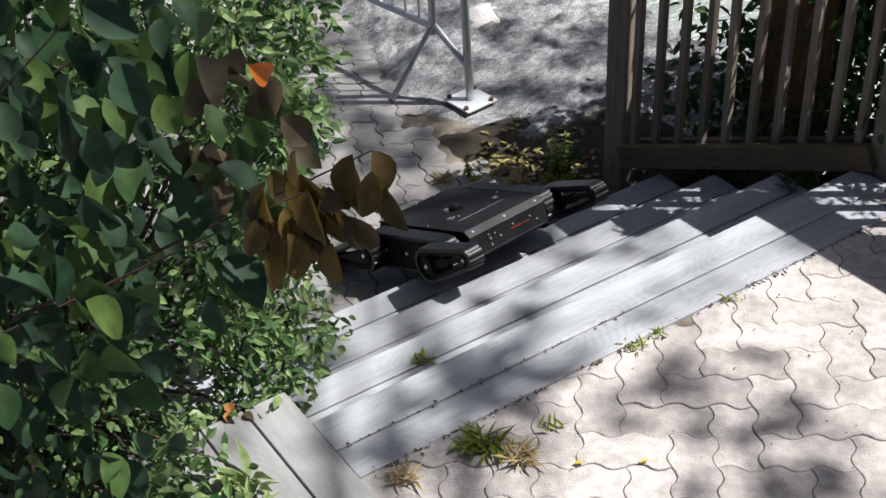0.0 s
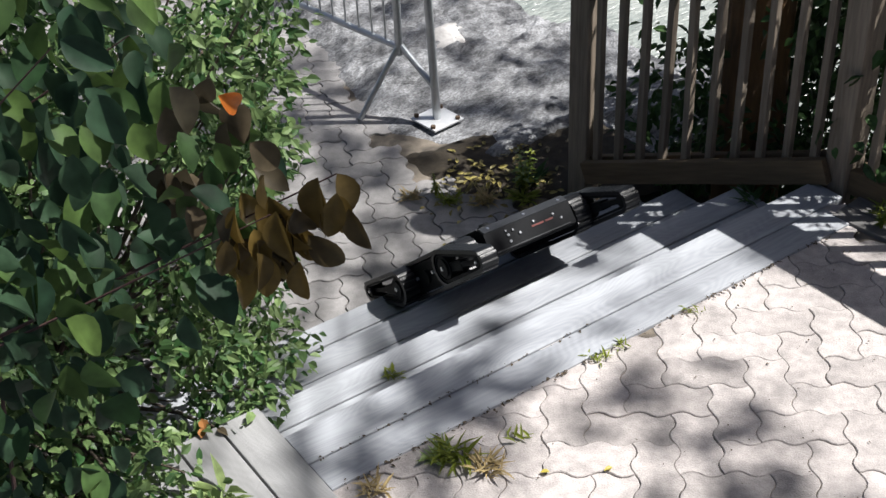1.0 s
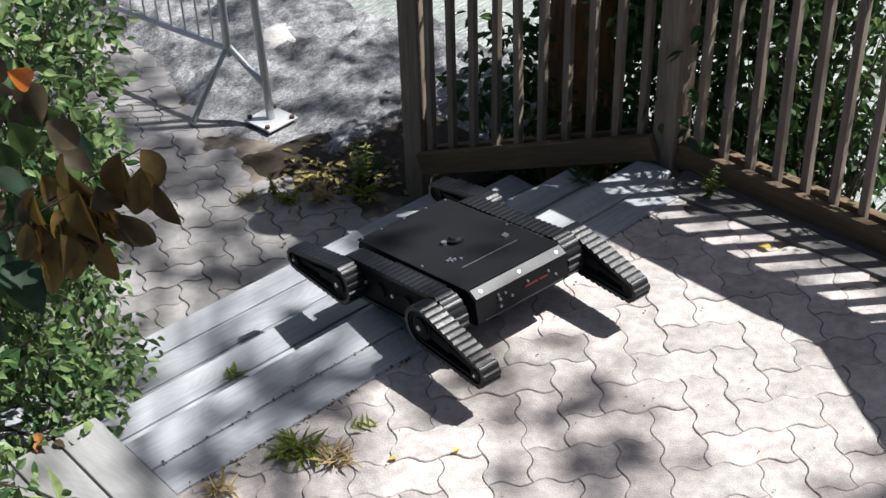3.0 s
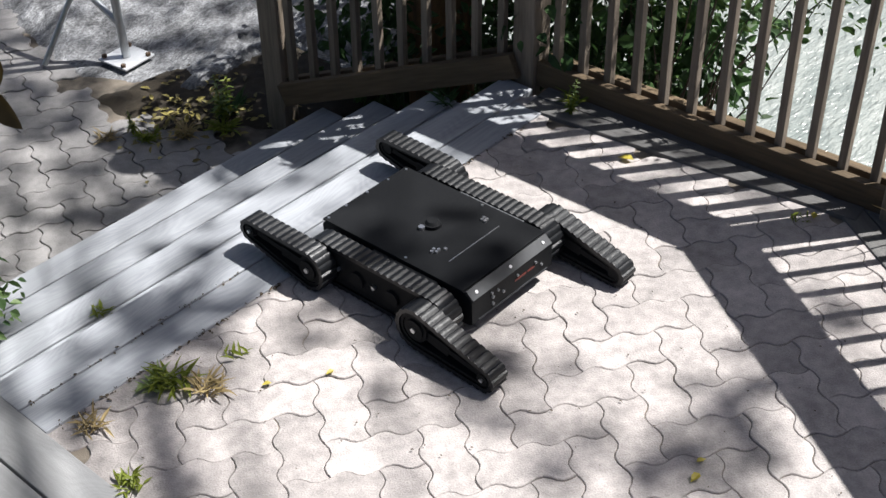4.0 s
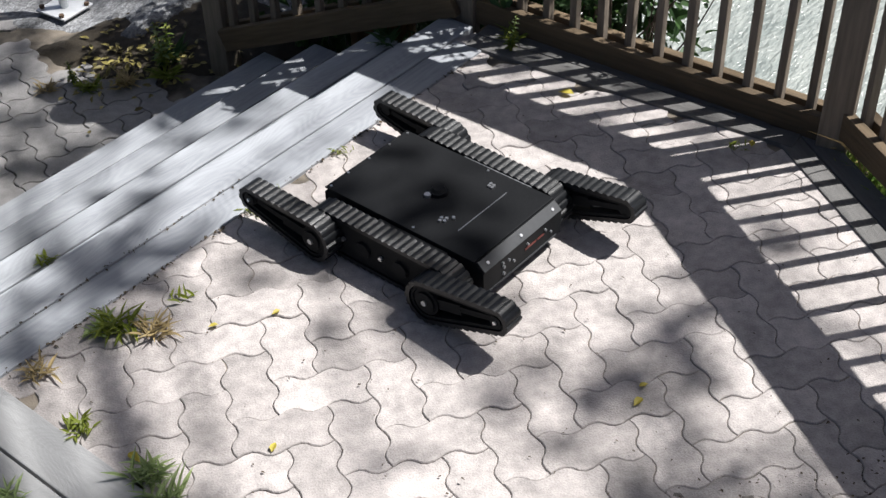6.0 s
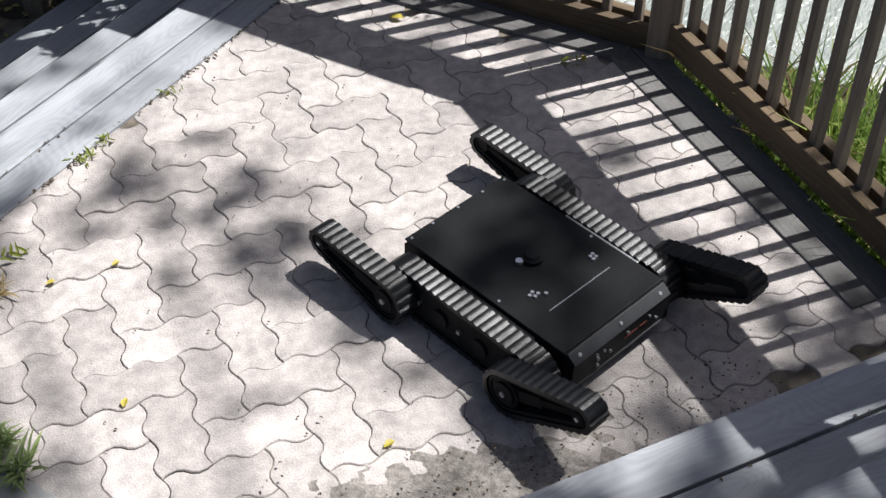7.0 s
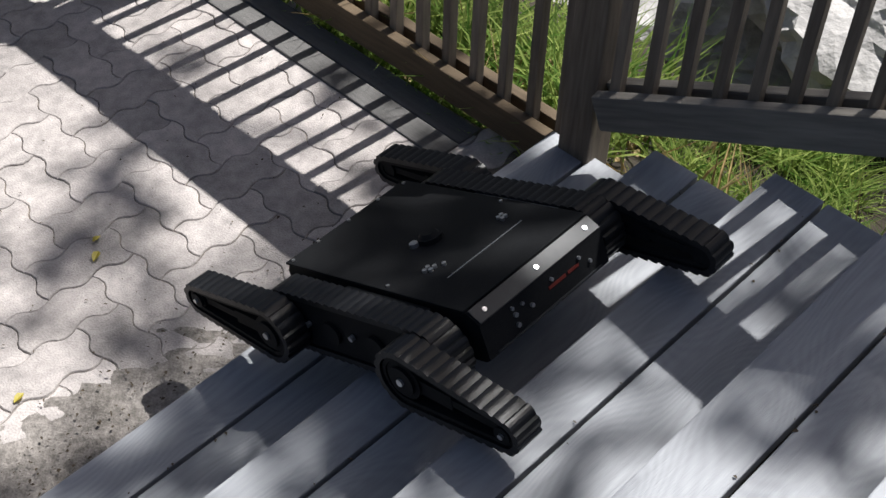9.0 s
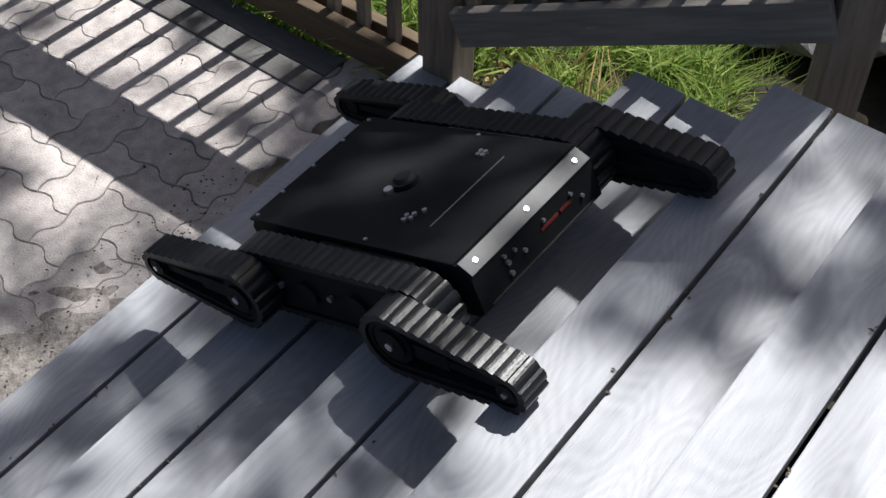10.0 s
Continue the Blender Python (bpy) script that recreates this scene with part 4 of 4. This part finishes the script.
def near_shrub():
    """The large-leaved shrub beside the boardwalk: a leaning sheet of leaves, thick in the middle."""
    rng = random.Random(17)
    b = empty("broadleaf_shrub", None, "leafy shrub with large green leaves, some browned", "shrub")
    lean = pose(-0.735, -1.15, 1.69, 54.3, 2.4, -33.7)
    front = lean.to_3x3() @ Vector((0, 0, 1))
    green, dark, brown, dusky, tips = [], [], [], [], []
    border = ((0.45, 0.02), (0.30, 0.12), (0.20, 0.21), (0.08, 0.23), (-0.02, 0.17), (-0.12, 0.12), (-0.20, 0.05), (-0.28, 0.02), (-0.36, 0.06), (-0.46, 0.0))

    def reach(y):
        """How far the leaves reach outwards at the height y of the shrub's face."""
        for (y1, x1), (y0, x0) in zip(border, border[1:]):
            if y0 <= y <= y1:
                return x0 + (x1 - x0) * (y - y0) / (y1 - y0)
        return border[0][1] if y > 0 else border[-1][1]

    def hang(p, size, face=0.75):
        q = (unit(rng) * 0.55 + Vector((0.12, -0.15, -0.75))).normalized()
        L = size * rng.uniform(0.75, 1.25)
        return (p, q, (unit(rng) * face + front * 0.8 + Vector((0, 0, 0.3))).normalized(), L, L * rng.uniform(0.52, 0.72))

    for k in range(430):
        x, y, z = rng.uniform(-0.42, 0.25), rng.uniform(-0.46, 0.46), rng.uniform(-0.28, 0.12)
        if x > reach(y) - 0.3 * max(0, -z) * rng.random():
            continue
        if y < -0.20 and rng.random() < 0.55 or x > reach(y) - 0.12 and rng.random() < 0.35:
            continue
        p = lean @ Vector((x, y, z))
        (dark if rng.random() < 0.5 else green).append(hang(p, 0.076))
        if k % 110 == 0:
            tips.append(p)
    # Back layer all in the dark green: shade inside the shrub, put into colour.
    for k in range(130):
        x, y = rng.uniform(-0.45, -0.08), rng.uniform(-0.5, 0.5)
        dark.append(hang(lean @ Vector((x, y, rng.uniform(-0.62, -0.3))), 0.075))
    for k in range(26):
        p = lean @ Vector((rng.uniform(0.08, 0.23), rng.uniform(0.04, 0.26), rng.uniform(0.0, 0.15)))
        (dusky if k % 3 else green).append(hang(p, 0.07))
    for k in range(40):
        x, y = 0.235 + rng.gauss(0, 0.036), 0.010 + rng.gauss(0, 0.036)
        if k > 33:
            x, y = 0.325 + rng.uniform(-0.035, 0.06), 0.065 + rng.uniform(-0.03, 0.035)
        p = lean @ Vector((x, y, rng.uniform(0.0, 0.13)))
        q = (unit(rng) * 0.4 + Vector((0.15, -0.1, -0.9))).normalized()
        L = rng.uniform(0.062, 0.09)
        brown.append((p, q, (unit(rng) * 0.8 + front).normalized(), L, L * rng.uniform(0.42, 0.6)))
        if k in (12, 36):
            tips.append(p)
    smooth(leaf_field("green_foliage", green, M_SHRUB, b, 0.22, FINE))
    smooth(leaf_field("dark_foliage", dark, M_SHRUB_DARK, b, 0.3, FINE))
    smooth(leaf_field("brown_foliage", brown, M_SHRUB_BROWN, b, 0.35, FINE))
    smooth(leaf_field("dusky_foliage", dusky, M_SHRUB_DUSKY, b, 0.3, FINE))
    smooth(leaf_field("orange_leaf", [(Vector((-0.585, -1.275, 1.945)), Vector((0.5, 0.1, -0.5)).normalized(), front, 0.06, 0.034)], M_ORANGE, b, 0.4, FINE))
    for t in tips:
        root = Vector((-1.35 + rng.uniform(-0.35, 0.3), -0.65 + rng.uniform(-0.3, 0.4), LOW))
        mid = Vector((root.x + (t.x - root.x) * 0.3, root.y + (t.y - root.y) * 0.3, LOW + (t.z - LOW) * 0.82))
        bm = bmesh.new()
        tube(bm, root, mid, 0.009, 6, 0.004)
        tube(bm, mid, t, 0.004, 6, 0.0012)
        part("branch", bm, M_TWIG, b)
    return b


near_shrub()


# ---- trees that shade the place ----
def tree(base, crown, seed, label):
    """A tall tree: crown is a list of (place, radius) for its leaf clumps."""
    rng = random.Random(seed)
    t = empty("tree", None, label, "tree")
    bm = bmesh.new()
    top = Vector(base) + Vector((1.0, 0.8, 9.0))
    tube(bm, base, Vector(base) + Vector((0.1, 0, 3.0)), 0.26, 12, 0.2)
    tube(bm, Vector(base) + Vector((0.1, 0, 2.95)), top, 0.2, 12, 0.11)
    part("trunk", bm, M_BARK, t)
    bm = bmesh.new()
    for c, r in crown[::40]:
        mid = top.lerp(Vector(c), 0.5) + Vector((0, 0, 0.3)) + unit(rng) * 0.2
        tube(bm, top, mid, 0.026, 8, 0.012)
        tube(bm, mid, c, 0.012, 8, 0.004)
    part("limbs", bm, M_BARK, t)
    places = []
    for c, r in crown:
        for _ in range(int(26 * (r / 0.3) ** 2)):
            d = unit(rng)
            p = Vector(c) + Vector((d.x, d.y, d.z * 0.7)) * r * rng.uniform(0.2, 1.1)
            L = rng.uniform(0.10, 0.19)
            places.append((p, (unit(rng) + d * 0.4).normalized(), (Vector((0, 0, 1)) + unit(rng) * 0.7).normalized(), L, L * 0.6))
    leaf_field("crown", places, M_CROWN, t, 0.15)
    return t


def above(x, y, h):
    """The place at height h whose shadow falls on (x, y)."""
    return Vector((x, y, 0)) + TO_SUN * (h / TO_SUN.z)


rng = random.Random(23)
crown = []
for k in range(3250):
    x, y = rng.uniform(-3.0, 4.5), rng.uniform(-5.5, 6.5)
    q = Vector((x, y, 0))
    n, u = q.dot(S2_N), q.dot(S2_D)
    if u > 2.85 and n > 0.6:
        dens = 0.04                          # open over the bank
    elif n > 2.5:
        dens = 0.66 if u > 1.75 else 0.02     # top of the upper flight
    elif n > 1.3:
        dens = 0.9 if u > 1.2 else 0.5       # upper flight
    elif 0.0 < x < 0.8 and y < -0.75:
        dens = 0.10                          # sunny corner of the landing
    elif y < -0.2 and x > 0.0:
        dens = 0.40 if n > 0.6 and x > 0.6 else 0.27    # landing
    elif -0.6 < x < 0.1 and -1.3 < y < -0.55:
        dens = 0.15                          # weeds by the landing
    elif -0.9 < x < 0.1 and -1.2 < y < 0.3:
        dens = 0.75                          # boardwalk
    elif x < 0.1:
        dens = 0.42
    elif x > 2.0 and y < 1.6:
        dens = 0.33                          # fence side
    elif y < 1.0:
        dens = 0.48 if x > 1.3 else 0.30     # lower flight
    else:
        dens = 0.95
    if rng.random() < dens:
        crown.append((above(x, y, rng.uniform(8.0, 14.0)), rng.uniform(0.06, 0.17 if y > 1.0 else 0.22) if n < 1.3 or u < 1.2 else rng.uniform(0.12, 0.27)))
tree((1.3, -7.3, -0.7), crown, 31, "tall broadleaf tree whose open crown dapples the stairs")


# ---- robot ----
WHEEL_F, WHEEL_B, WHEEL_R, TRACK_X, TRACK_W = 0.205, -0.257, 0.080, 0.252, 0.070
FLIP_X, FLIP_W, FLIP_L, FLIP_R = 0.323, 0.068, 0.270, 0.038


def belt_path(y0, z0, r0, y1, z1, r1, n=96):
    """Evenly spaced points and outward normals round a belt over two wheels."""
    a, b = Vector((y0, z0)), Vector((y1, z1))
    d = b - a
    L, base = d.length, math.atan2(d.y, d.x)
    off = math.acos(max(-1, min(1, (r0 - r1) / L)))
    pts = []
    def arc(c, r, s, e):
        for k in range(61):
            t = s + (e - s) * k / 60
            pts.append((c + Vector((math.cos(t), math.sin(t))) * r))
    arc(b, r1, base - off, base + off)
    arc(a, r0, base + off, base + 2 * math.pi - off)
    dist = [0.0]
    for k in range(len(pts)):
        dist.append(dist[-1] + (pts[(k + 1) % len(pts)] - pts[k]).length)
    total, out, k = dist[-1], [], 0
    for i in range(n):
        s = total * i / n
        while dist[k + 1] < s:
            k += 1
        f = (s - dist[k]) / max(1e-9, dist[k + 1] - dist[k])
        p, q = pts[k], pts[(k + 1) % len(pts)]
        t = (q - p).normalized()
        out.append((p.lerp(q, f), Vector((t.y, -t.x))))
    return out


def belt(name, x, w, path, parent, every=6, thick=0.009, lug=0.0075):
    """A rubber belt whose outer face rises in cross lugs."""
    bm = bmesh.new()
    n = len(path)
    ring = []
    for k, (p, o) in enumerate(path):
        h = (lug * 0.55, lug * 0.8, lug * 0.95, lug, lug, lug * 0.3)[k % every]
        e, q = p + o * h, p - o * thick
        ring.append([bm.verts.new((x + s * w / 2, c.x, c.y)) for s, c in ((-1, e), (1, e), (1, q), (-1, q))])
    for k in range(n):
        u, v = ring[k], ring[(k + 1) % n]
        for i in range(4):
            bm.faces.new((u[i], u[(i + 1) % 4], v[(i + 1) % 4], v[i]))
    bmesh.ops.recalc_face_normals(bm, faces=bm.faces)
    return part(name, bm, M_RUBBER, parent)


def side_plate(name, x, w, path, inset, parent, material):
    """The plate inside a belt."""
    bm = bmesh.new()
    pts = [p - o * inset for p, o in path[::2]]
    lo = [bm.verts.new((x - w / 2, p.x, p.y)) for p in pts]
    hi = [bm.verts.new((x + w / 2, p.x, p.y)) for p in pts]
    bm.faces.new(lo)
    bm.faces.new(hi[::-1])
    for k in range(len(pts)):
        bm.faces.new((lo[k], hi[k], hi[(k + 1) % len(pts)], lo[(k + 1) % len(pts)]))
    bmesh.ops.recalc_face_normals(bm, faces=bm.faces)
    ob = part(name, bm, material, parent)
    return ob


def open_plate(name, w, path, e, parent, material):
    """A flipper's frame: a rim inside the belt, two hubs and a tapered spine, open above and below the spine."""
    bm = bmesh.new()
    loops = []
    for inset in (0.011, 0.021):
        pts = [p - o * inset for p, o in path[::2]]
        loops.append([[bm.verts.new((x, p.x, p.y)) for p in pts] for x in (-w / 2, w / 2)])
    (a0, a1), (b0, b1) = loops
    n = len(a0)
    for k in range(n):
        j = (k + 1) % n
        for u, v in ((a0, a1), (a1, b1), (b1, b0), (b0, a0)):
            bm.faces.new((u[k], u[j], v[j], v[k]))
    bmesh.ops.recalc_face_normals(bm, faces=bm.faces)
    side = Matrix.Rotation(radians(90), 4, "Y")
    cyl(bm, 0.046, w * 0.9, side, 28)
    cyl(bm, 0.024, w * 0.9, Matrix.Translation((0, e * FLIP_L, 0)) @ side, 20)
    box(bm, -w * 0.36, w * 0.36, min(0, e * 0.13), max(0, e * 0.13), -0.020, 0.016)
    box(bm, -w * 0.34, w * 0.34, min(0, e * FLIP_L), max(0, e * FLIP_L), -0.010, 0.009)
    return part(name, bm, material, parent)


def disc(name, x, y, z, r, w, material, parent, seg=28, label=""):
    bm = bmesh.new()
    cyl(bm, r, w, Matrix.Translation((x, y, z)) @ Matrix.Rotation(radians(90), 4, "Y"), seg)
    return part(name, bm, material, parent, label)


def make_robot():
    r = empty("tracked_robot", None, "black tracked robot with four flipper arms and flat lid", "robot")
    bm = bmesh.new()
    prism(bm, [(-0.315, 0.040), (0.285, 0.040), (0.300, 0.048), (0.300, 0.135), (0.272, 0.158), (-0.325, 0.158), (-0.340, 0.140), (-0.340, 0.060)], -0.196, 0.196)
    part("body", bm, M_BLACK, r, m=Matrix(((0, 0, 1, 0), (1, 0, 0, 0), (0, 1, 0, 0), (0, 0, 0, 1))))
    bm = bmesh.new()
    box(bm, -0.199, 0.199, -0.335, 0.266, 0.158, 0.164, bevel=0.002)
    lid = part("lid", bm, M_BLACK, r)
    bm = bmesh.new()
    box(bm, -0.193, 0.193, -0.0025, 0.0025, -0.019, 0.019, bevel=0.001)
    part("front_strip", bm, M_BAR, r, "satin metal strip along the front edge", m=pose(0, 0.2875, 0.1490, 50))
    bm = bmesh.new()
    box(bm, -0.128, 0.113, 0.1360, 0.1382, 0.1642, 0.1656)
    part("lid_seam", bm, M_SCREW, r, "thin bright edge line")
    bm = bmesh.new()
    cyl(bm, 0.030, 0.012, pose(0, 0, 0.006), 32)
    cyl(bm, 0.026, 0.010, pose(0, 0, 0.016), 32, 0.018)
    knob = part("antenna_puck", bm, M_BLACK, r, "round black antenna puck", m=pose(0.002, -0.031, 0.164))
    bm = bmesh.new()
    cyl(bm, 0.011, 0.012, None, 16)
    part("connector", bm, M_SCREW, r, "small bright connector", m=pose(0.038, -0.046, 0.168))
    for x, y in ((0.098, 0.060), (0.112, 0.064), (0.104, 0.076), (0.090, 0.074), (0.074, 0.088), (-0.132, 0.072), (-0.120, 0.074), (-0.131, 0.085), (-0.119, 0.087)):
        bm = bmesh.new()
        cyl(bm, 0.0055, 0.006, None, 10)
        part("stud", bm, M_SCREW, r, "small bright stud", m=pose(x, y, 0.167))
    for x, y in ((0.185, -0.32), (-0.185, -0.32), (0.0, -0.325), (0.10, -0.325), (-0.10, -0.325), (0.185, 0.02), (-0.185, 0.02)):
        bm = bmesh.new()
        cyl(bm, 0.0045, 0.003, None, 8)
        part("screw", bm, M_SCREW, r, m=pose(x, y, 0.1655))
    for x in (-0.162, 0.0, 0.162):
        bm = bmesh.new()
        cyl(bm, 0.0055, 0.004, None, 10)
        part("screw", bm, M_SCREW, r, m=pose(x, 0.2895, 0.1512, -40))
    # the front panel's sockets and red print
    for x, z, w in ((0.10, 0.10, 0.008), (0.10, 0.075, 0.008), (0.075, 0.112, 0.006), (0.05, 0.092, 0.007), (0.105, 0.118, 0.006), (-0.11, 0.11, 0.006), (-0.14, 0.085, 0.006), (-0.02, 0.112, 0.006)):
        bm = bmesh.new()
        cyl(bm, w * 0.7, 0.008, Matrix.Rotation(radians(90), 4, "X"), 12)
        part("socket", bm, M_SOCKET, r, "dull metal round socket", m=pose(x, 0.302, z))
    for x, w in ((-0.035, 0.055), (-0.088, 0.035)):
        bm = bmesh.new()
        box(bm, -w / 2, w / 2, -0.001, 0.001, -0.0035, 0.0035)
        part("printed_bar", bm, M_RED, r, "red printed bar", m=pose(x, 0.3012, 0.096))
    bm = bmesh.new()
    box(bm, -0.17, 0.17, -0.002, 0.004, -0.002, 0.002)
    part("lower_lip", bm, M_BAR, r, m=pose(0, 0.300, 0.054))
    flips = []
    for s in (-1, 1):
        x = s * TRACK_X
        path = belt_path(WHEEL_B, WHEEL_R, WHEEL_R - 0.008, WHEEL_F, WHEEL_R, WHEEL_R - 0.008, 312)
        belt("track", x, TRACK_W, path, r)
        side_plate("track_plate", x, TRACK_W * 0.86, path, 0.013, r, M_BLACK)
        for y in (WHEEL_B, -0.10, 0.05, WHEEL_F):
            disc("wheel", x + s * 0.034, y, 0.078, 0.045 if abs(y) > 0.2 else 0.028, 0.012, M_BLACK, r)
        for y in (-0.18, -0.025, 0.13):
            disc("bolt", x + s * 0.037, y, 0.085, 0.007, 0.010, M_SCREW, r, 10)
        # Pale grey strip beside one track, black beside the other.
        bm = bmesh.new()
        box(bm, x - 0.043 * s - 0.0075, x - 0.043 * s + 0.0075, -0.10, 0.17, 0.140, 0.152, bevel=0.002)
        part("side_rail", bm, M_SOCKET if s < 0 else M_BLACK, r, "pale grey strip beside the track" if s < 0 else "")
        for e in (-1, 1):
            f = empty("flipper", pose(s * FLIP_X, WHEEL_F if e > 0 else WHEEL_B, WHEEL_R))
            f.parent = r
            pth = belt_path(0, 0, WHEEL_R - 0.012, e * FLIP_L, 0, FLIP_R, 192)
            belt("flipper_track", 0, FLIP_W, pth, f)
            open_plate("flipper_plate", FLIP_W * 0.84, pth, e, f, M_BLACK)
            disc("hub", s * 0.028, 0, 0, 0.034, 0.010, M_BLACK, f)
            disc("hub_bolt", s * 0.033, 0, 0, 0.009, 0.010, M_SCREW, f, 10)
            disc("idler", s * 0.028, e * FLIP_L, 0, 0.020, 0.010, M_BLACK, f)
            disc("idler_bolt", s * 0.033, e * FLIP_L, 0, 0.006, 0.010, M_SCREW, f, 10)
            flips.append((f, s, e))
    return r, flips


robot, flippers = make_robot()


# ---- paving pieces ----
pave(landing, landing_poly, -0.003, radians(-37), M_PAVER, (0.364, -0.644), 300, seed=5, gap=0.0011)
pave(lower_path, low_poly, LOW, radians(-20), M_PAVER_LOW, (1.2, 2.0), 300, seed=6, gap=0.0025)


# ---- what moves ----
def bot(x, y, z, heading, pitch, roll=0.0):
    """The robot's pose: heading in degrees from the x axis, pitch lifts its front."""
    return Matrix.Translation((x, y, z)) @ Matrix.Rotation(radians(heading - 90), 4, "Z") @ Matrix.Rotation(radians(pitch), 4, "X") @ Matrix.Rotation(radians(roll), 4, "Y")


def motions():
    walk(robot, [
        (0.0, bot(1.245, 0.968, -0.42, -84, 22.5, -0.5)),
        (0.3, bot(1.25, 0.87, -0.375, -87, 28, -0.5)),
        (0.5, bot(1.258, 0.775, -0.330, -88.5, 23, -0.5)),
        (0.6, bot(1.26, 0.73, -0.310, -89, 29, -0.5)),
        (0.8, bot(1.27, 0.63, -0.262, -90, 21, -0.5)),
        (0.9, bot(1.275, 0.59, -0.240, -90.5, 37, -0.5)),
        (1.0, bot(1.28, 0.55, -0.218, -91, 41, -0.5)),
        (1.1, bot(1.275, 0.505, -0.197, -90.5, 33, -0.5)),
        (1.2, bot(1.265, 0.46, -0.175, -90, 25, -0.5)),
        (1.5, bot(1.245, 0.34, -0.118, -88.5, 23, -0.5)),
        (2.0, bot(1.242, 0.20, -0.050, -89.3, 24.9, -0.8)),
        (2.2, bot(1.225, 0.13, -0.015, -90, 24, -0.6)),
        (2.7, bot(1.235, -0.08, 0.070, -92, 17)),
        (3.3, bot(1.252, -0.350, 0.068, -93.5, 5)),
        (3.5, bot(1.277, -0.464, 0.037, -92, 3.2)),
        (4.0, bot(1.296, -0.638, 0.002, -89.9, 1.2)),
        (4.5, bot(1.304, -0.624, 0.0, -90.1, 0.2)),
        (5.0, bot(1.305, -0.628, 0.0, -89.9, 0.2)),
        (5.2, bot(1.303, -0.628, 0.0, -89.7, 0)),
        (6.3, bot(1.306, -1.118, 0.0, -91.5, 0)),
        (6.5, bot(1.315, -1.301, 0.0, -96.5, 0)),
        (7.0, bot(1.197, -1.846, 0.0, -105, 0)),
        (7.5, bot(1.066, -2.289, 0.113, -110.5, 14, -3)),
        (8.0, bot(0.933, -2.490, 0.217, -115.2, 25, -0.8)),
        (8.5, bot(0.840, -2.645, 0.317, -117, 26.5, -1.0)),
        (9.0, bot(0.759, -2.823, 0.396, -122, 25.4, -0.4)),
        (9.5, bot(0.684, -2.944, 0.463, -123.1, 25.6, 0)),
        (10.0, bot(0.626, -3.080, 0.506, -125, 24, 1.6)),
    ])
    front = [(0.0, 11), (0.5, 13), (1.0, -6), (1.5, -9), (2.0, -10), (3.3, -16), (3.5, -14), (4.0, -10), (4.5, -8), (5.0, -6.5), (5.2, -4), (6.3, 21), (6.5, 23), (7.0, 25), (7.5, 25), (8.0, 20), (8.5, 3), (9.0, -11), (9.5, -10), (10.0, -8)]
    rear = [(0.0, -8), (0.5, -15), (1.0, 8), (1.5, 5), (2.0, 0), (3.5, 5), (4.0, 7), (4.5, 7), (5.2, 7), (6.5, 8), (7.0, 8), (7.5, 8), (8.5, 8), (10.0, 6)]
    for f, s, e in flippers:
        x, y, z = s * FLIP_X, WHEEL_F if e > 0 else WHEEL_B, WHEEL_R
        walk(f, [(t, pose(x, y, z, a * e)) for t, a in (front if e > 0 else rear)])


motions()
